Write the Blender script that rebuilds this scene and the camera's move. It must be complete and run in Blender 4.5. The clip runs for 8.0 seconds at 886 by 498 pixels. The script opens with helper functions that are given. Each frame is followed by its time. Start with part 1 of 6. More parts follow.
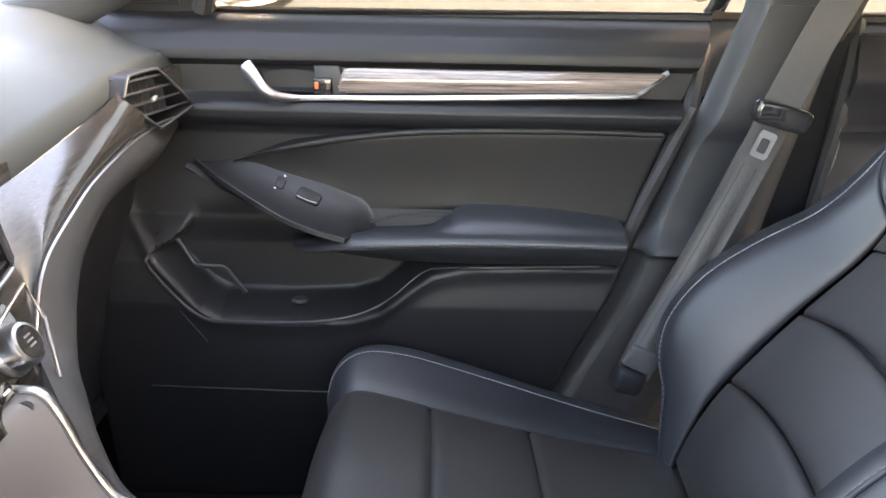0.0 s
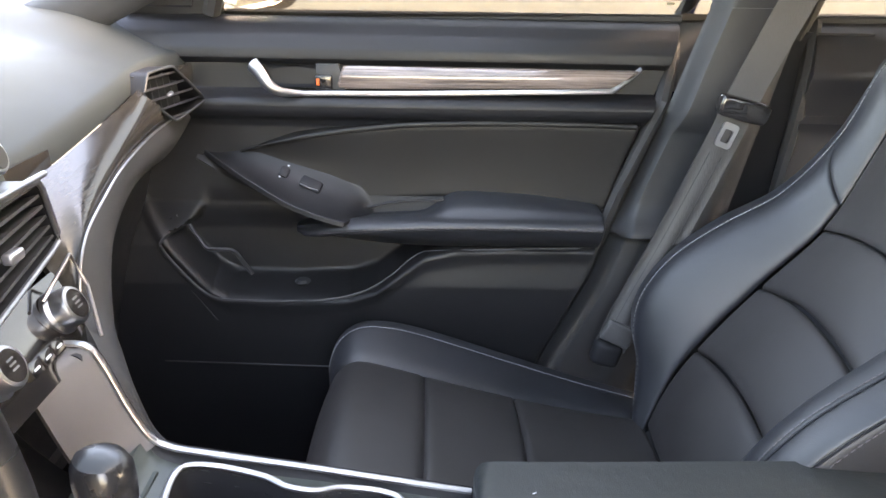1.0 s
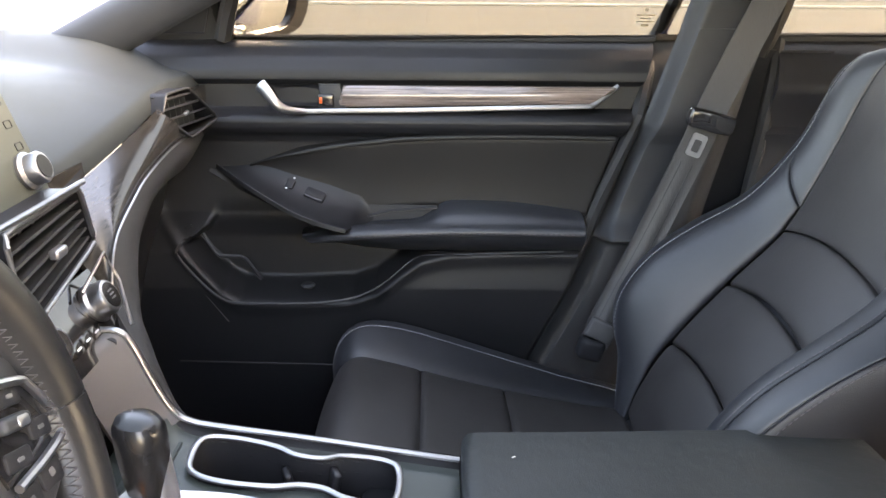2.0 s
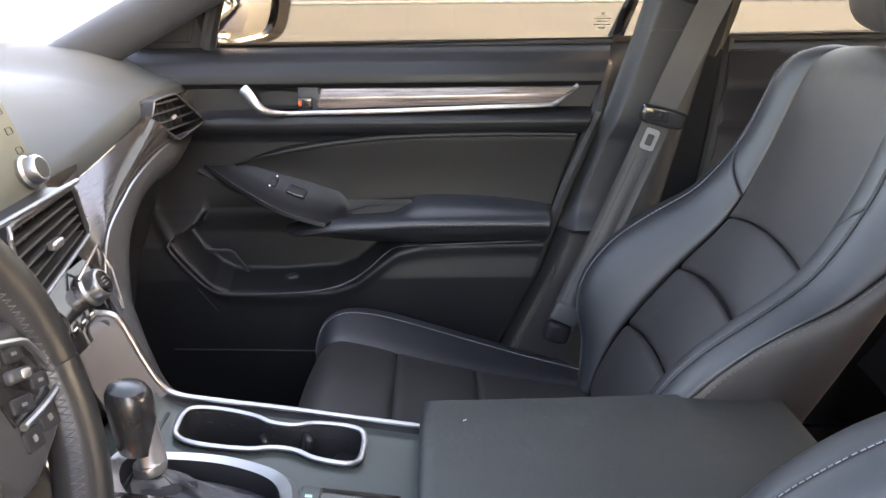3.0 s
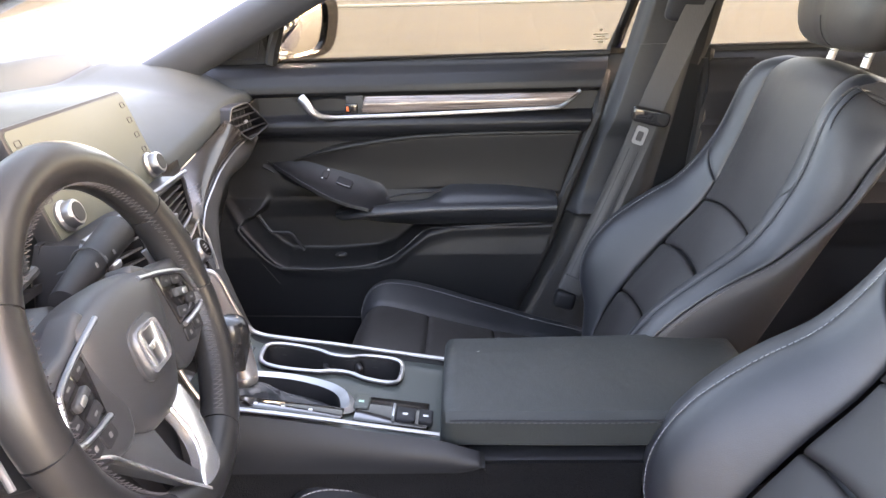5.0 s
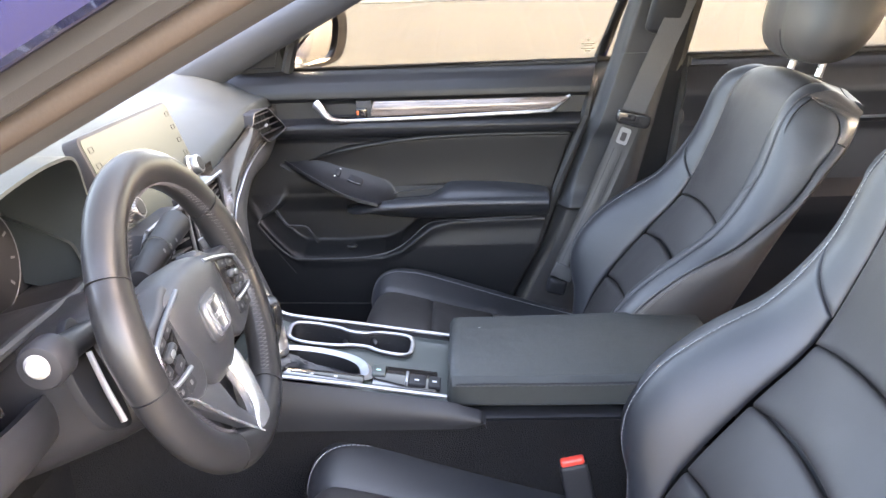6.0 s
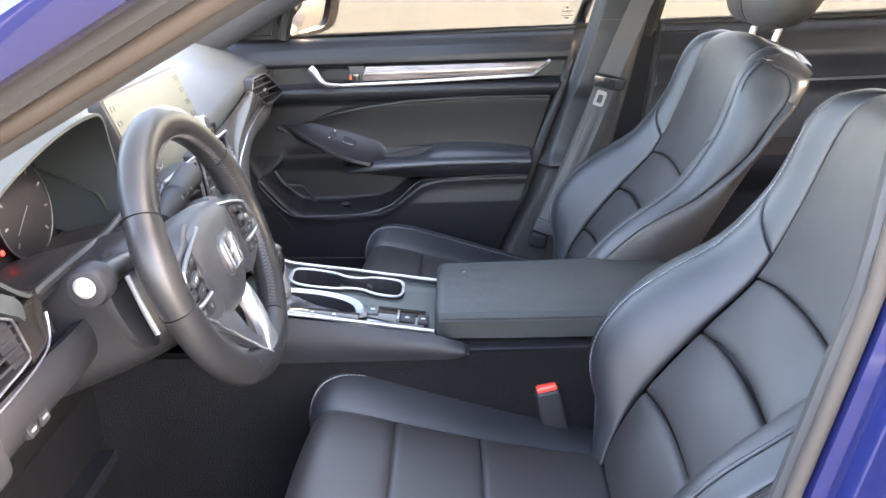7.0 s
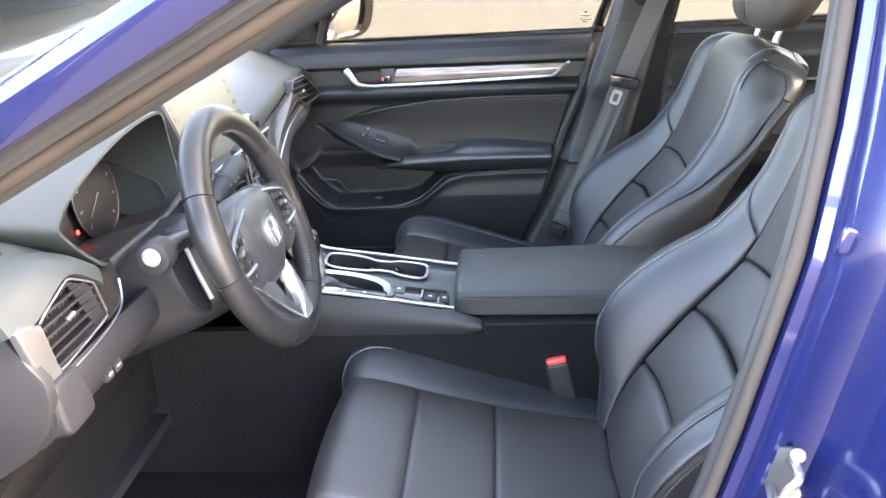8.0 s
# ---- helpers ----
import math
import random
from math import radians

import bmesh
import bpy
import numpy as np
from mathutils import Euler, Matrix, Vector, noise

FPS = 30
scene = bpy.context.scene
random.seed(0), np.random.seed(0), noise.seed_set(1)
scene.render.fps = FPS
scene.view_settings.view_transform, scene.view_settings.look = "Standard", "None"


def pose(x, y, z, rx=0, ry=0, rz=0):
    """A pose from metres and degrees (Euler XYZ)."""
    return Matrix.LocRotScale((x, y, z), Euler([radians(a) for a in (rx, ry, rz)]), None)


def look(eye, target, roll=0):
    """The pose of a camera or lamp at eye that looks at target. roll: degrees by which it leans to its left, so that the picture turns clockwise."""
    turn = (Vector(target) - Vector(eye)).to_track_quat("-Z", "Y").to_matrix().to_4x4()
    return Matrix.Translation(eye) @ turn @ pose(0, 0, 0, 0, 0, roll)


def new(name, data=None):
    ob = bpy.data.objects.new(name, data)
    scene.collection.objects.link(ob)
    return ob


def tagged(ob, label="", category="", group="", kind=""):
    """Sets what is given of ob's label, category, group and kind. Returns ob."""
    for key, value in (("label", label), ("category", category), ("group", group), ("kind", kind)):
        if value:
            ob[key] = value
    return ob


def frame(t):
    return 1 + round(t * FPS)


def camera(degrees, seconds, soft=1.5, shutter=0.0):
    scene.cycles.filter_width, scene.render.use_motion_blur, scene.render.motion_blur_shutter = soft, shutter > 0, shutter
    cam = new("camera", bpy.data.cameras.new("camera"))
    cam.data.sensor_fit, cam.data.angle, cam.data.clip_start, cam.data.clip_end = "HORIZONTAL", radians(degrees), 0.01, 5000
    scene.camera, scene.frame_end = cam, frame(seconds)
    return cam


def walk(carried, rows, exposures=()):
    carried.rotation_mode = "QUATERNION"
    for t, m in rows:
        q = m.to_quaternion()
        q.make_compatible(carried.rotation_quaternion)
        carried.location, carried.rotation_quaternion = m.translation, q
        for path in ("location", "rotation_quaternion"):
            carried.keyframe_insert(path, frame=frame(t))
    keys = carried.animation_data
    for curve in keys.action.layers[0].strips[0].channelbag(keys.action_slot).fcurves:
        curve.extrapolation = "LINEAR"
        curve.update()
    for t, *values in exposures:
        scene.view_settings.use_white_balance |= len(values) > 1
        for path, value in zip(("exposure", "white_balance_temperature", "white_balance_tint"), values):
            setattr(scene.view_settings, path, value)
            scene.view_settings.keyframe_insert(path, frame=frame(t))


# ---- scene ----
cam = camera(57.2, 8.0)
PATH = [
    (0, (0.174, -0.413, 1.074), (0.185, 1.471, 0.402), 1.2),
    (0.5, (0.181, -0.463, 1.089), (0.195, 1.418, 0.409), 1.1),
    (1, (0.175, -0.512, 1.087), (0.204, 1.37, 0.409), 1.2),
    (2.3, (0.198, -0.643, 1.105), (0.217, 1.255, 0.476), 0.1),
    (2.5, (0.206, -0.662, 1.109), (0.227, 1.235, 0.475), -0.2),
    (3, (0.238, -0.706, 1.116), (0.251, 1.19, 0.477), -0.5),
    (3.5, (0.249, -0.778, 1.128), (0.236, 1.117, 0.488), -0.8),
    (4, (0.267, -0.851, 1.148), (0.191, 1.041, 0.507), -1.0),
    (4.5, (0.284, -0.917, 1.161), (0.194, 0.976, 0.522), -1.4),
    (4.7, (0.263, -0.937, 1.16), (0.186, 0.957, 0.522), -1.5),
    (5.8, (0.258, -1.105, 1.201), (0.176, 0.788, 0.559), -2.0),
    (6, (0.254, -1.135, 1.208), (0.185, 0.756, 0.56), -1.9),
    (6.5, (0.265, -1.208, 1.214), (0.201, 0.673, 0.538), -2.2),
    (7, (0.267, -1.267, 1.218), (0.214, 0.599, 0.501), -2.1),
    (7.5, (0.276, -1.324, 1.232), (0.226, 0.545, 0.522), -2.2),
    (8, (0.303, -1.404, 1.24), (0.157, 0.459, 0.528), -2.9),
]
EXPOSURES = [(0, 5.42, 9700, 21), (1.2, 5.27, 9700, 21), (2.3, 4.90, 9700, 22), (3.5, 5.03, 9700, 25), (4.0, 5.16, 9700, 26), (4.5, 4.90, 9600, 26), (5.8, 5.42, 8950, 24), (8, 5.48, 8300, 21)]
walk(cam, [(t, look(eye, target, roll)) for t, eye, target, roll in PATH], EXPOSURES)

# ---- world, sun, exposure ----
SUN_FROM = Vector((0.82, -0.02, 0.56)).normalized()
world = bpy.data.worlds.new("world")
scene.world = world
world.use_nodes = True
wn = world.node_tree
sky = wn.nodes.new("ShaderNodeTexSky")
sky.sky_type = "NISHITA"
sky.sun_disc = False
sky.sun_elevation = math.asin(SUN_FROM.z)
sky.sun_rotation = math.atan2(SUN_FROM.x, SUN_FROM.y)
sky.air_density, sky.dust_density = 1.0, 1.5
wn.nodes["Background"].inputs["Strength"].default_value = 0.15
wn.links.new(sky.outputs["Color"], wn.nodes["Background"].inputs["Color"])
sun = new("sun", bpy.data.lights.new("sun", "SUN"))
sun.data.energy, sun.data.angle, sun.data.color = 0.8, radians(14), (1.0, 0.97, 0.92)
sun.matrix_world = look((0, 0, 30), Vector((0, 0, 30)) - SUN_FROM)


# ---- materials ----
def material(name, base, rough=0.5, metal=0.0, spec=0.5, grain=0.0, grain_size=400.0, wear=0.15,
             wear_size=6.0, bump=0.0, rough_var=0.12, coat=0.0, sheen=0.0, alt=None, grain_kind="NOISE", stretch=None, fold=0.0, fold_size=26.0):
    """A principled surface with colour and gloss varied at a wide and a fine scale, in object space."""
    m = bpy.data.materials.new(name)
    m.use_nodes = True
    t = m.node_tree
    b = t.nodes["Principled BSDF"]
    b.inputs["Metallic"].default_value = metal
    b.inputs["Specular IOR Level"].default_value = spec
    b.inputs["Coat Weight"].default_value = coat
    b.inputs["Coat Roughness"].default_value = 0.04
    b.inputs["Sheen Weight"].default_value = sheen
    co = t.nodes.new("ShaderNodeTexCoord")
    src = co.outputs["Object"]
    if stretch:
        mp = t.nodes.new("ShaderNodeMapping")
        mp.inputs["Scale"].default_value = stretch
        t.links.new(src, mp.inputs["Vector"])
        src = mp.outputs["Vector"]
    wide = t.nodes.new("ShaderNodeTexNoise")
    wide.inputs["Scale"].default_value, wide.inputs["Detail"].default_value = wear_size, 6
    t.links.new(src, wide.inputs["Vector"])
    if grain_kind == "VORONOI":
        fine = t.nodes.new("ShaderNodeTexVoronoi")
        fine.inputs["Scale"].default_value = grain_size
        fine_out = fine.outputs["Distance"]
    else:
        fine = t.nodes.new("ShaderNodeTexNoise")
        fine.inputs["Scale"].default_value, fine.inputs["Detail"].default_value = grain_size, 3
        fine_out = fine.outputs["Fac"]
    t.links.new(src, fine.inputs["Vector"])
    add = t.nodes.new("ShaderNodeMath")
    add.operation = "MULTIPLY_ADD"
    add.inputs[1].default_value = 0.35
    t.links.new(fine_out, add.inputs[0])
    t.links.new(wide.outputs["Fac"], add.inputs[2])
    ramp = t.nodes.new("ShaderNodeValToRGB")
    lo = [max(0, c * (1 - wear)) for c in base]
    hi = [min(1, c * (1 + wear)) for c in (alt or base)]
    ramp.color_ramp.elements[0].position, ramp.color_ramp.elements[1].position = 0.35, 0.95
    ramp.color_ramp.elements[0].color, ramp.color_ramp.elements[1].color = (*lo, 1), (*hi, 1)
    t.links.new(add.outputs[0], ramp.inputs["Fac"])
    t.links.new(ramp.outputs["Color"], b.inputs["Base Color"])
    mr = t.nodes.new("ShaderNodeMapRange")
    mr.inputs["From Min"].default_value, mr.inputs["From Max"].default_value = 0.3, 0.75
    mr.inputs["To Min"].default_value = max(0.02, rough - rough_var)
    mr.inputs["To Max"].default_value = min(1, rough + rough_var)
    t.links.new(wide.outputs["Fac"], mr.inputs["Value"])
    t.links.new(mr.outputs["Result"], b.inputs["Roughness"])
    if bump:
        bp = t.nodes.new("ShaderNodeBump")
        bp.inputs["Strength"].default_value, bp.inputs["Distance"].default_value = bump, grain or 0.0006
        t.links.new(fine_out, bp.inputs["Height"])
        t.links.new(bp.outputs["Normal"], b.inputs["Normal"])
        if fold:
            # soft creases and hollows of a stretched hide
            mid = t.nodes.new("ShaderNodeTexNoise")
            mid.inputs["Scale"].default_value, mid.inputs["Detail"].default_value = fold_size, 4
            t.links.new(src, mid.inputs["Vector"])
            b2 = t.nodes.new("ShaderNodeBump")
            b2.inputs["Strength"].default_value, b2.inputs["Distance"].default_value = 1.0, fold
            t.links.new(mid.outputs["Fac"], b2.inputs["Height"])
            t.links.new(bp.outputs["Normal"], b2.inputs["Normal"])
            t.links.new(b2.outputs["Normal"], b.inputs["Normal"])
    return m


def glow_material(name, colour, strength):
    m = material(name, colour, 0.3)
    b = m.node_tree.nodes["Principled BSDF"]
    b.inputs["Emission Color"].default_value = (*colour, 1)
    b.inputs["Emission Strength"].default_value = strength
    return m


def glass_material(name, tint, ior=1.35):
    m = bpy.data.materials.new(name)
    m.use_nodes = True
    t = m.node_tree
    t.nodes.remove(t.nodes["Principled BSDF"])
    clear, gloss, mix = (t.nodes.new("ShaderNodeBsdf" + k) for k in ("Transparent", "Glossy", "Transparent"))
    t.nodes.remove(mix)
    mix = t.nodes.new("ShaderNodeMixShader")
    fres = t.nodes.new("ShaderNodeFresnel")
    fres.inputs["IOR"].default_value = ior
    clear.inputs["Color"].default_value = (*tint, 1)
    gloss.inputs["Roughness"].default_value = 0.01
    t.links.new(fres.outputs[0], mix.inputs[0])
    t.links.new(clear.outputs[0], mix.inputs[1])
    t.links.new(gloss.outputs[0], mix.inputs[2])
    t.links.new(mix.outputs[0], t.nodes["Material Output"].inputs["Surface"])
    return m


LEATHER = material("black leather", (0.0148, 0.0162, 0.0195), 0.47, spec=0.75, fold=0.0009, fold_size=16, grain=0.0003, grain_size=800, bump=0.3, wear=0.2, wear_size=9, rough_var=0.06, grain_kind="VORONOI")
INSERT = material("charcoal seat insert", (0.0245, 0.0220, 0.0216), 0.50, spec=0.64, fold=0.0009, fold_size=18, grain=0.0004, grain_size=900, bump=0.35, wear=0.2, wear_size=10, rough_var=0.07, grain_kind="VORONOI")
LIDHIDE = material("black green armrest hide", (0.023, 0.0265, 0.0262), 0.46, spec=0.36, fold=0.0018, fold_size=24, grain=0.0004, grain_size=750, bump=0.35, wear=0.2, wear_size=9, rough_var=0.08, grain_kind="VORONOI")
PIPING = material("grey stitching thread", (0.24, 0.24, 0.25), 0.7, wear=0.2)
DARK_THREAD = material("dull mauve stitching thread", (0.105, 0.092, 0.094), 0.7, wear=0.2)
WHEEL_THREAD = material("dark grey wheel thread", (0.055, 0.050, 0.052), 0.7, wear=0.2)
SOFT = material("soft black dash plastic", (0.0165, 0.0165, 0.0190), 0.43, spec=0.52, grain=0.0004, grain_size=1100, bump=0.4, wear=0.15, wear_size=7, rough_var=0.1)
ROLLHIDE = material("matt black padded skin", (0.030, 0.030, 0.031), 0.58, spec=0.35, grain=0.0004, grain_size=1000, bump=0.4, wear=0.15, wear_size=8, rough_var=0.06)
DASHTOP = material("grained dash pad", (0.0265, 0.0320, 0.0335), 0.55, spec=0.18, grain=0.0004, grain_size=1200, bump=0.4, wear=0.15, wear_size=5, rough_var=0.1)
HARD = material("hard black plastic", (0.015, 0.0155, 0.018), 0.5, spec=0.25, grain=0.0003, grain_size=1300, bump=0.3, wear=0.2, wear_size=8)
PILLAR = material("grey pillar plastic", (0.030, 0.0315, 0.034), 0.52, spec=0.4, grain=0.0003, grain_size=1300, bump=0.3, wear=0.15, wear_size=6)
GLOSS = material("piano black trim", (0.012, 0.011, 0.011), 0.10, coat=0.45, wear=0.3, rough_var=0.03)
KNOBBLACK = material("satin black gear knob", (0.014, 0.014, 0.015), 0.26, wear=0.2, rough_var=0.06)
CHROME = material("satin chrome", (0.44, 0.44, 0.45), 0.34, metal=1.0, wear=0.06, rough_var=0.05)
SILVER = material("satin silver paint", (0.46, 0.465, 0.48), 0.34, metal=0.9, wear=0.06, rough_var=0.06)
KNURL = material("brushed silver knob", (0.38, 0.38, 0.39), 0.34, metal=1.0, wear=0.1, rough_var=0.06)
WOOD = material("dark grained wood trim", (0.06, 0.045, 0.04), 0.16, alt=(0.26, 0.2, 0.175), coat=1.0, wear=0.25, wear_size=20, grain_size=220, stretch=(0.6, 14, 14), rough_var=0.05)
RUBBER = material("weathered door seal", (0.030, 0.0225, 0.0180), 0.75, wear=0.3, wear_size=14, bump=0.3, grain=0.0005)
SEAL = material("black rubber seal", (0.018, 0.018, 0.019), 0.7, wear=0.2)
CARPET = material("black carpet", (0.009, 0.009, 0.010), 0.95, spec=0.08, bump=1.0, grain=0.003, grain_size=500, wear=0.4, wear_size=5)
WEB = material("grey seat belt webbing", (0.062, 0.061, 0.062), 0.6, bump=0.8, grain=0.0006, grain_size=500, wear=0.12, wear_size=16, stretch=(1, 1, 0.3))
BLUE = material("metallic blue paint", (0.0105, 0.0165, 0.082), 0.20, metal=0.35, coat=1.0, wear=0.12, wear_size=3, grain_size=1500, rough_var=0.05)
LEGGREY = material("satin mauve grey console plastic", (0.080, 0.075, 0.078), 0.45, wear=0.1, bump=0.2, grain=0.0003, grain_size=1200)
LEAD = material("grey green console plastic", (0.040, 0.050, 0.047), 0.4, wear=0.15, wear_size=10, bump=0.2, grain=0.0003, grain_size=1200)
AIRBAG = material("smooth dark grey airbag skin", (0.028, 0.029, 0.032), 0.46, grain=0.0003, grain_size=1100, bump=0.35, wear=0.15, wear_size=8, rough_var=0.08)
SCREENFACE = material("grey matt display glass", (0.057, 0.063, 0.055), 0.5, spec=0.22, wear=0.06, rough_var=0.04)
RIMHIDE = material("smooth black wheel leather", (0.0150, 0.0148, 0.0155), 0.36, spec=0.32, grain=0.0002, grain_size=1100, bump=0.15, wear=0.2, wear_size=12, rough_var=0.08, grain_kind="VORONOI")
DOORHIDE = material("matt black door leather", (0.0105, 0.0098, 0.0098), 0.50, spec=0.42, fold=0.0007, fold_size=16, grain=0.0003, grain_size=800, bump=0.3, wear=0.2, wear_size=9, rough_var=0.06, grain_kind="VORONOI")
DOORSKIN = material("soft black door skin", (0.0098, 0.0099, 0.0114), 0.46, spec=0.38, grain=0.0004, grain_size=1100, bump=0.4, wear=0.15, wear_size=7, rough_var=0.1)
DASHWOOD = material("dark grained gloss trim", (0.012, 0.011, 0.010), 0.17, spec=0.36, alt=(0.030, 0.027, 0.024), coat=0.10, wear=0.25, wear_size=16, grain_size=160, stretch=(14, 0.7, 14), rough_var=0.05)
BRIGHT = material("polished bright trim", (0.74, 0.74, 0.75), 0.26, metal=0.9, wear=0.05, rough_var=0.04)
VENTRIM = material("satin silver vent trim", (0.24, 0.245, 0.255), 0.40, metal=0.85, wear=0.06, rough_var=0.06)
DIAL = material("matt black dial face", (0.011, 0.0115, 0.0135), 0.5, spec=0.22, wear=0.2)
RED = material("red release button", (0.75, 0.06, 0.04), 0.4, wear=0.1)
WHITE = material("white marking paint", (0.62, 0.62, 0.62), 0.5, wear=0.05)
DIM = material("unlit grey dial marking", (0.085, 0.085, 0.095), 0.5, wear=0.1)
PALE = material("dim grey key marking", (0.12, 0.12, 0.12), 0.5, wear=0.1)
ORANGE = material("orange marking", (0.75, 0.12, 0.03), 0.5, wear=0.05)
GREENMARK = material("pale green marking", (0.35, 0.6, 0.5), 0.5, wear=0.05)
CREAM = material("pale switch cap", (0.20, 0.20, 0.20), 0.35, wear=0.05)
MIRROR = material("mirror glass", (0.9, 0.9, 0.9), 0.02, metal=1.0, wear=0.01, rough_var=0.0)
GLASS = glass_material("clear car glass", (0.51, 0.51, 0.485))
SCREENGLASS = glass_material("tinted windscreen glass", (0.62, 0.64, 0.62), 1.08)
REARGLASS = glass_material("dark tinted rear glass", (0.74, 0.75, 0.74))
REDLAMP = glow_material("lit red warning lamp", (0.9, 0.03, 0.03), 0.30)
AMBER = glow_material("lit amber lamp", (0.9, 0.3, 0.02), 1.0)
HEADLINER = material("grey headliner cloth", (0.35, 0.35, 0.35), 0.9, bump=0.5, grain_size=900, wear=0.1)
SAND = material("dry sandy ground", (0.070, 0.0565, 0.0340), 0.95, alt=(0.090, 0.0745, 0.0465), bump=0.5, grain=0.01, grain_size=14, wear=0.12, wear_size=0.35)
CONCRETE = material("pale concrete", (0.34, 0.32, 0.28), 0.9, bump=0.3, grain=0.004, grain_size=20, wear=0.08, wear_size=0.8)


# ---- mesh helpers ----
def part(name, bm, mat, parent=None, label="", smooth=True):
    """Link a bmesh as one mesh object, under a thing or under a part."""
    bmesh.ops.recalc_face_normals(bm, faces=bm.faces)
    me = bpy.data.meshes.new(name)
    bm.to_mesh(me)
    bm.free()
    me.materials.append(mat)
    if smooth:
        me.polygons.foreach_set("use_smooth", [True] * len(me.polygons))
        me.set_sharp_from_angle(angle=radians(38))
    ob = new(name, me)
    if parent:
        ob.parent = parent
        ob.matrix_parent_inverse = parent.matrix_basis.inverted()
    if label:
        tagged(ob, label)
    if name == "stitching":
        tagged(ob, kind="stuff")
    return ob


def cut_away(bm, inside):
    """Remove the faces whose middle lies inside."""
    gone = [f for f in bm.faces if inside(f.calc_center_median())]
    bmesh.ops.delete(bm, geom=gone, context="FACES")
    return bm


def within(outline, x, y):
    """Whether a point lies in a closed outline."""
    hit = False
    for (x0, y0), (x1, y1) in zip(outline, outline[1:] + outline[:1]):
        if (y0 > y) != (y1 > y) and x < x0 + (y - y0) * (x1 - x0) / (y1 - y0):
            hit = not hit
    return hit


def thing(name, at, label, category, group="", kind=""):
    ob = new(name)
    ob.empty_display_size = 0.05
    ob.matrix_basis = pose(*at)
    return tagged(ob, label, category, group, kind)


def structure(ob, label, category):
    return tagged(ob, label, category, kind="structure")


def lerp(a, b, t):
    return a + (b - a) * t


def smooth(a, b, x):
    t = min(1, max(0, (x - a) / (b - a)))
    return t * t * (3 - 2 * t)


def table(pairs, x):
    """Smooth cubic interpolation in a short table of (position, value)."""
    n = len(pairs)
    if x <= pairs[0][0]:
        return pairs[0][1]
    if x >= pairs[-1][0]:
        return pairs[-1][1]
    k = next(i for i in range(n - 1) if x <= pairs[i + 1][0])

    def slope(i):
        a, c = max(i - 1, 0), min(i + 1, n - 1)
        return (pairs[c][1] - pairs[a][1]) / (pairs[c][0] - pairs[a][0])
    (x0, v0), (x1, v1) = pairs[k], pairs[k + 1]
    h = x1 - x0
    t = (x - x0) / h
    return ((2 * t ** 3 - 3 * t * t + 1) * v0 + (t ** 3 - 2 * t * t + t) * h * slope(k)
            + (3 * t * t - 2 * t ** 3) * v1 + (t ** 3 - t * t) * h * slope(k + 1))


def ramp_table(pairs, x):
    if x <= pairs[0][0]:
        return pairs[0][1]
    for (x0, v0), (x1, v1) in zip(pairs, pairs[1:]):
        if x <= x1:
            return lerp(v0, v1, (x - x0) / (x1 - x0))
    return pairs[-1][1]


def spline(points, t, closed=False):
    """A Catmull-Rom curve through points; t from 0 to 1."""
    p = [Vector(q) for q in points]
    n = len(p) if closed else len(p) - 1
    f = min(max(t, 0), 1) * n
    i = min(int(f), n - 1)
    f -= i
    if closed:
        a, b, c, d = (p[(i + k) % len(p)] for k in (-1, 0, 1, 2))
    else:
        b, c = p[i], p[i + 1]
        a = p[i - 1] if i else b * 2 - c
        d = p[i + 2] if i + 2 < len(p) else c * 2 - b
    return 0.5 * ((2 * b) + (c - a) * f + (2 * a - 5 * b + 4 * c - d) * f * f + (3 * b - a - 3 * c + d) * f ** 3)


def curve(points, n, closed=False):
    return [spline(points, i / (n if closed else n - 1), closed) for i in range(n)]


def skin(bm, rings, closed_ring=True, caps=True):
    """Skin rings of points, all of one length."""
    rows = [[bm.verts.new(p) for p in r] for r in rings]
    n = len(rows[0])
    for a, b in zip(rows, rows[1:]):
        for i in range(n if closed_ring else n - 1):
            j = (i + 1) % n
            bm.faces.new((a[i], a[j], b[j], b[i]))
    if caps and closed_ring:
        bm.faces.new(rows[0][::-1])
        bm.faces.new(rows[-1])
    return bm


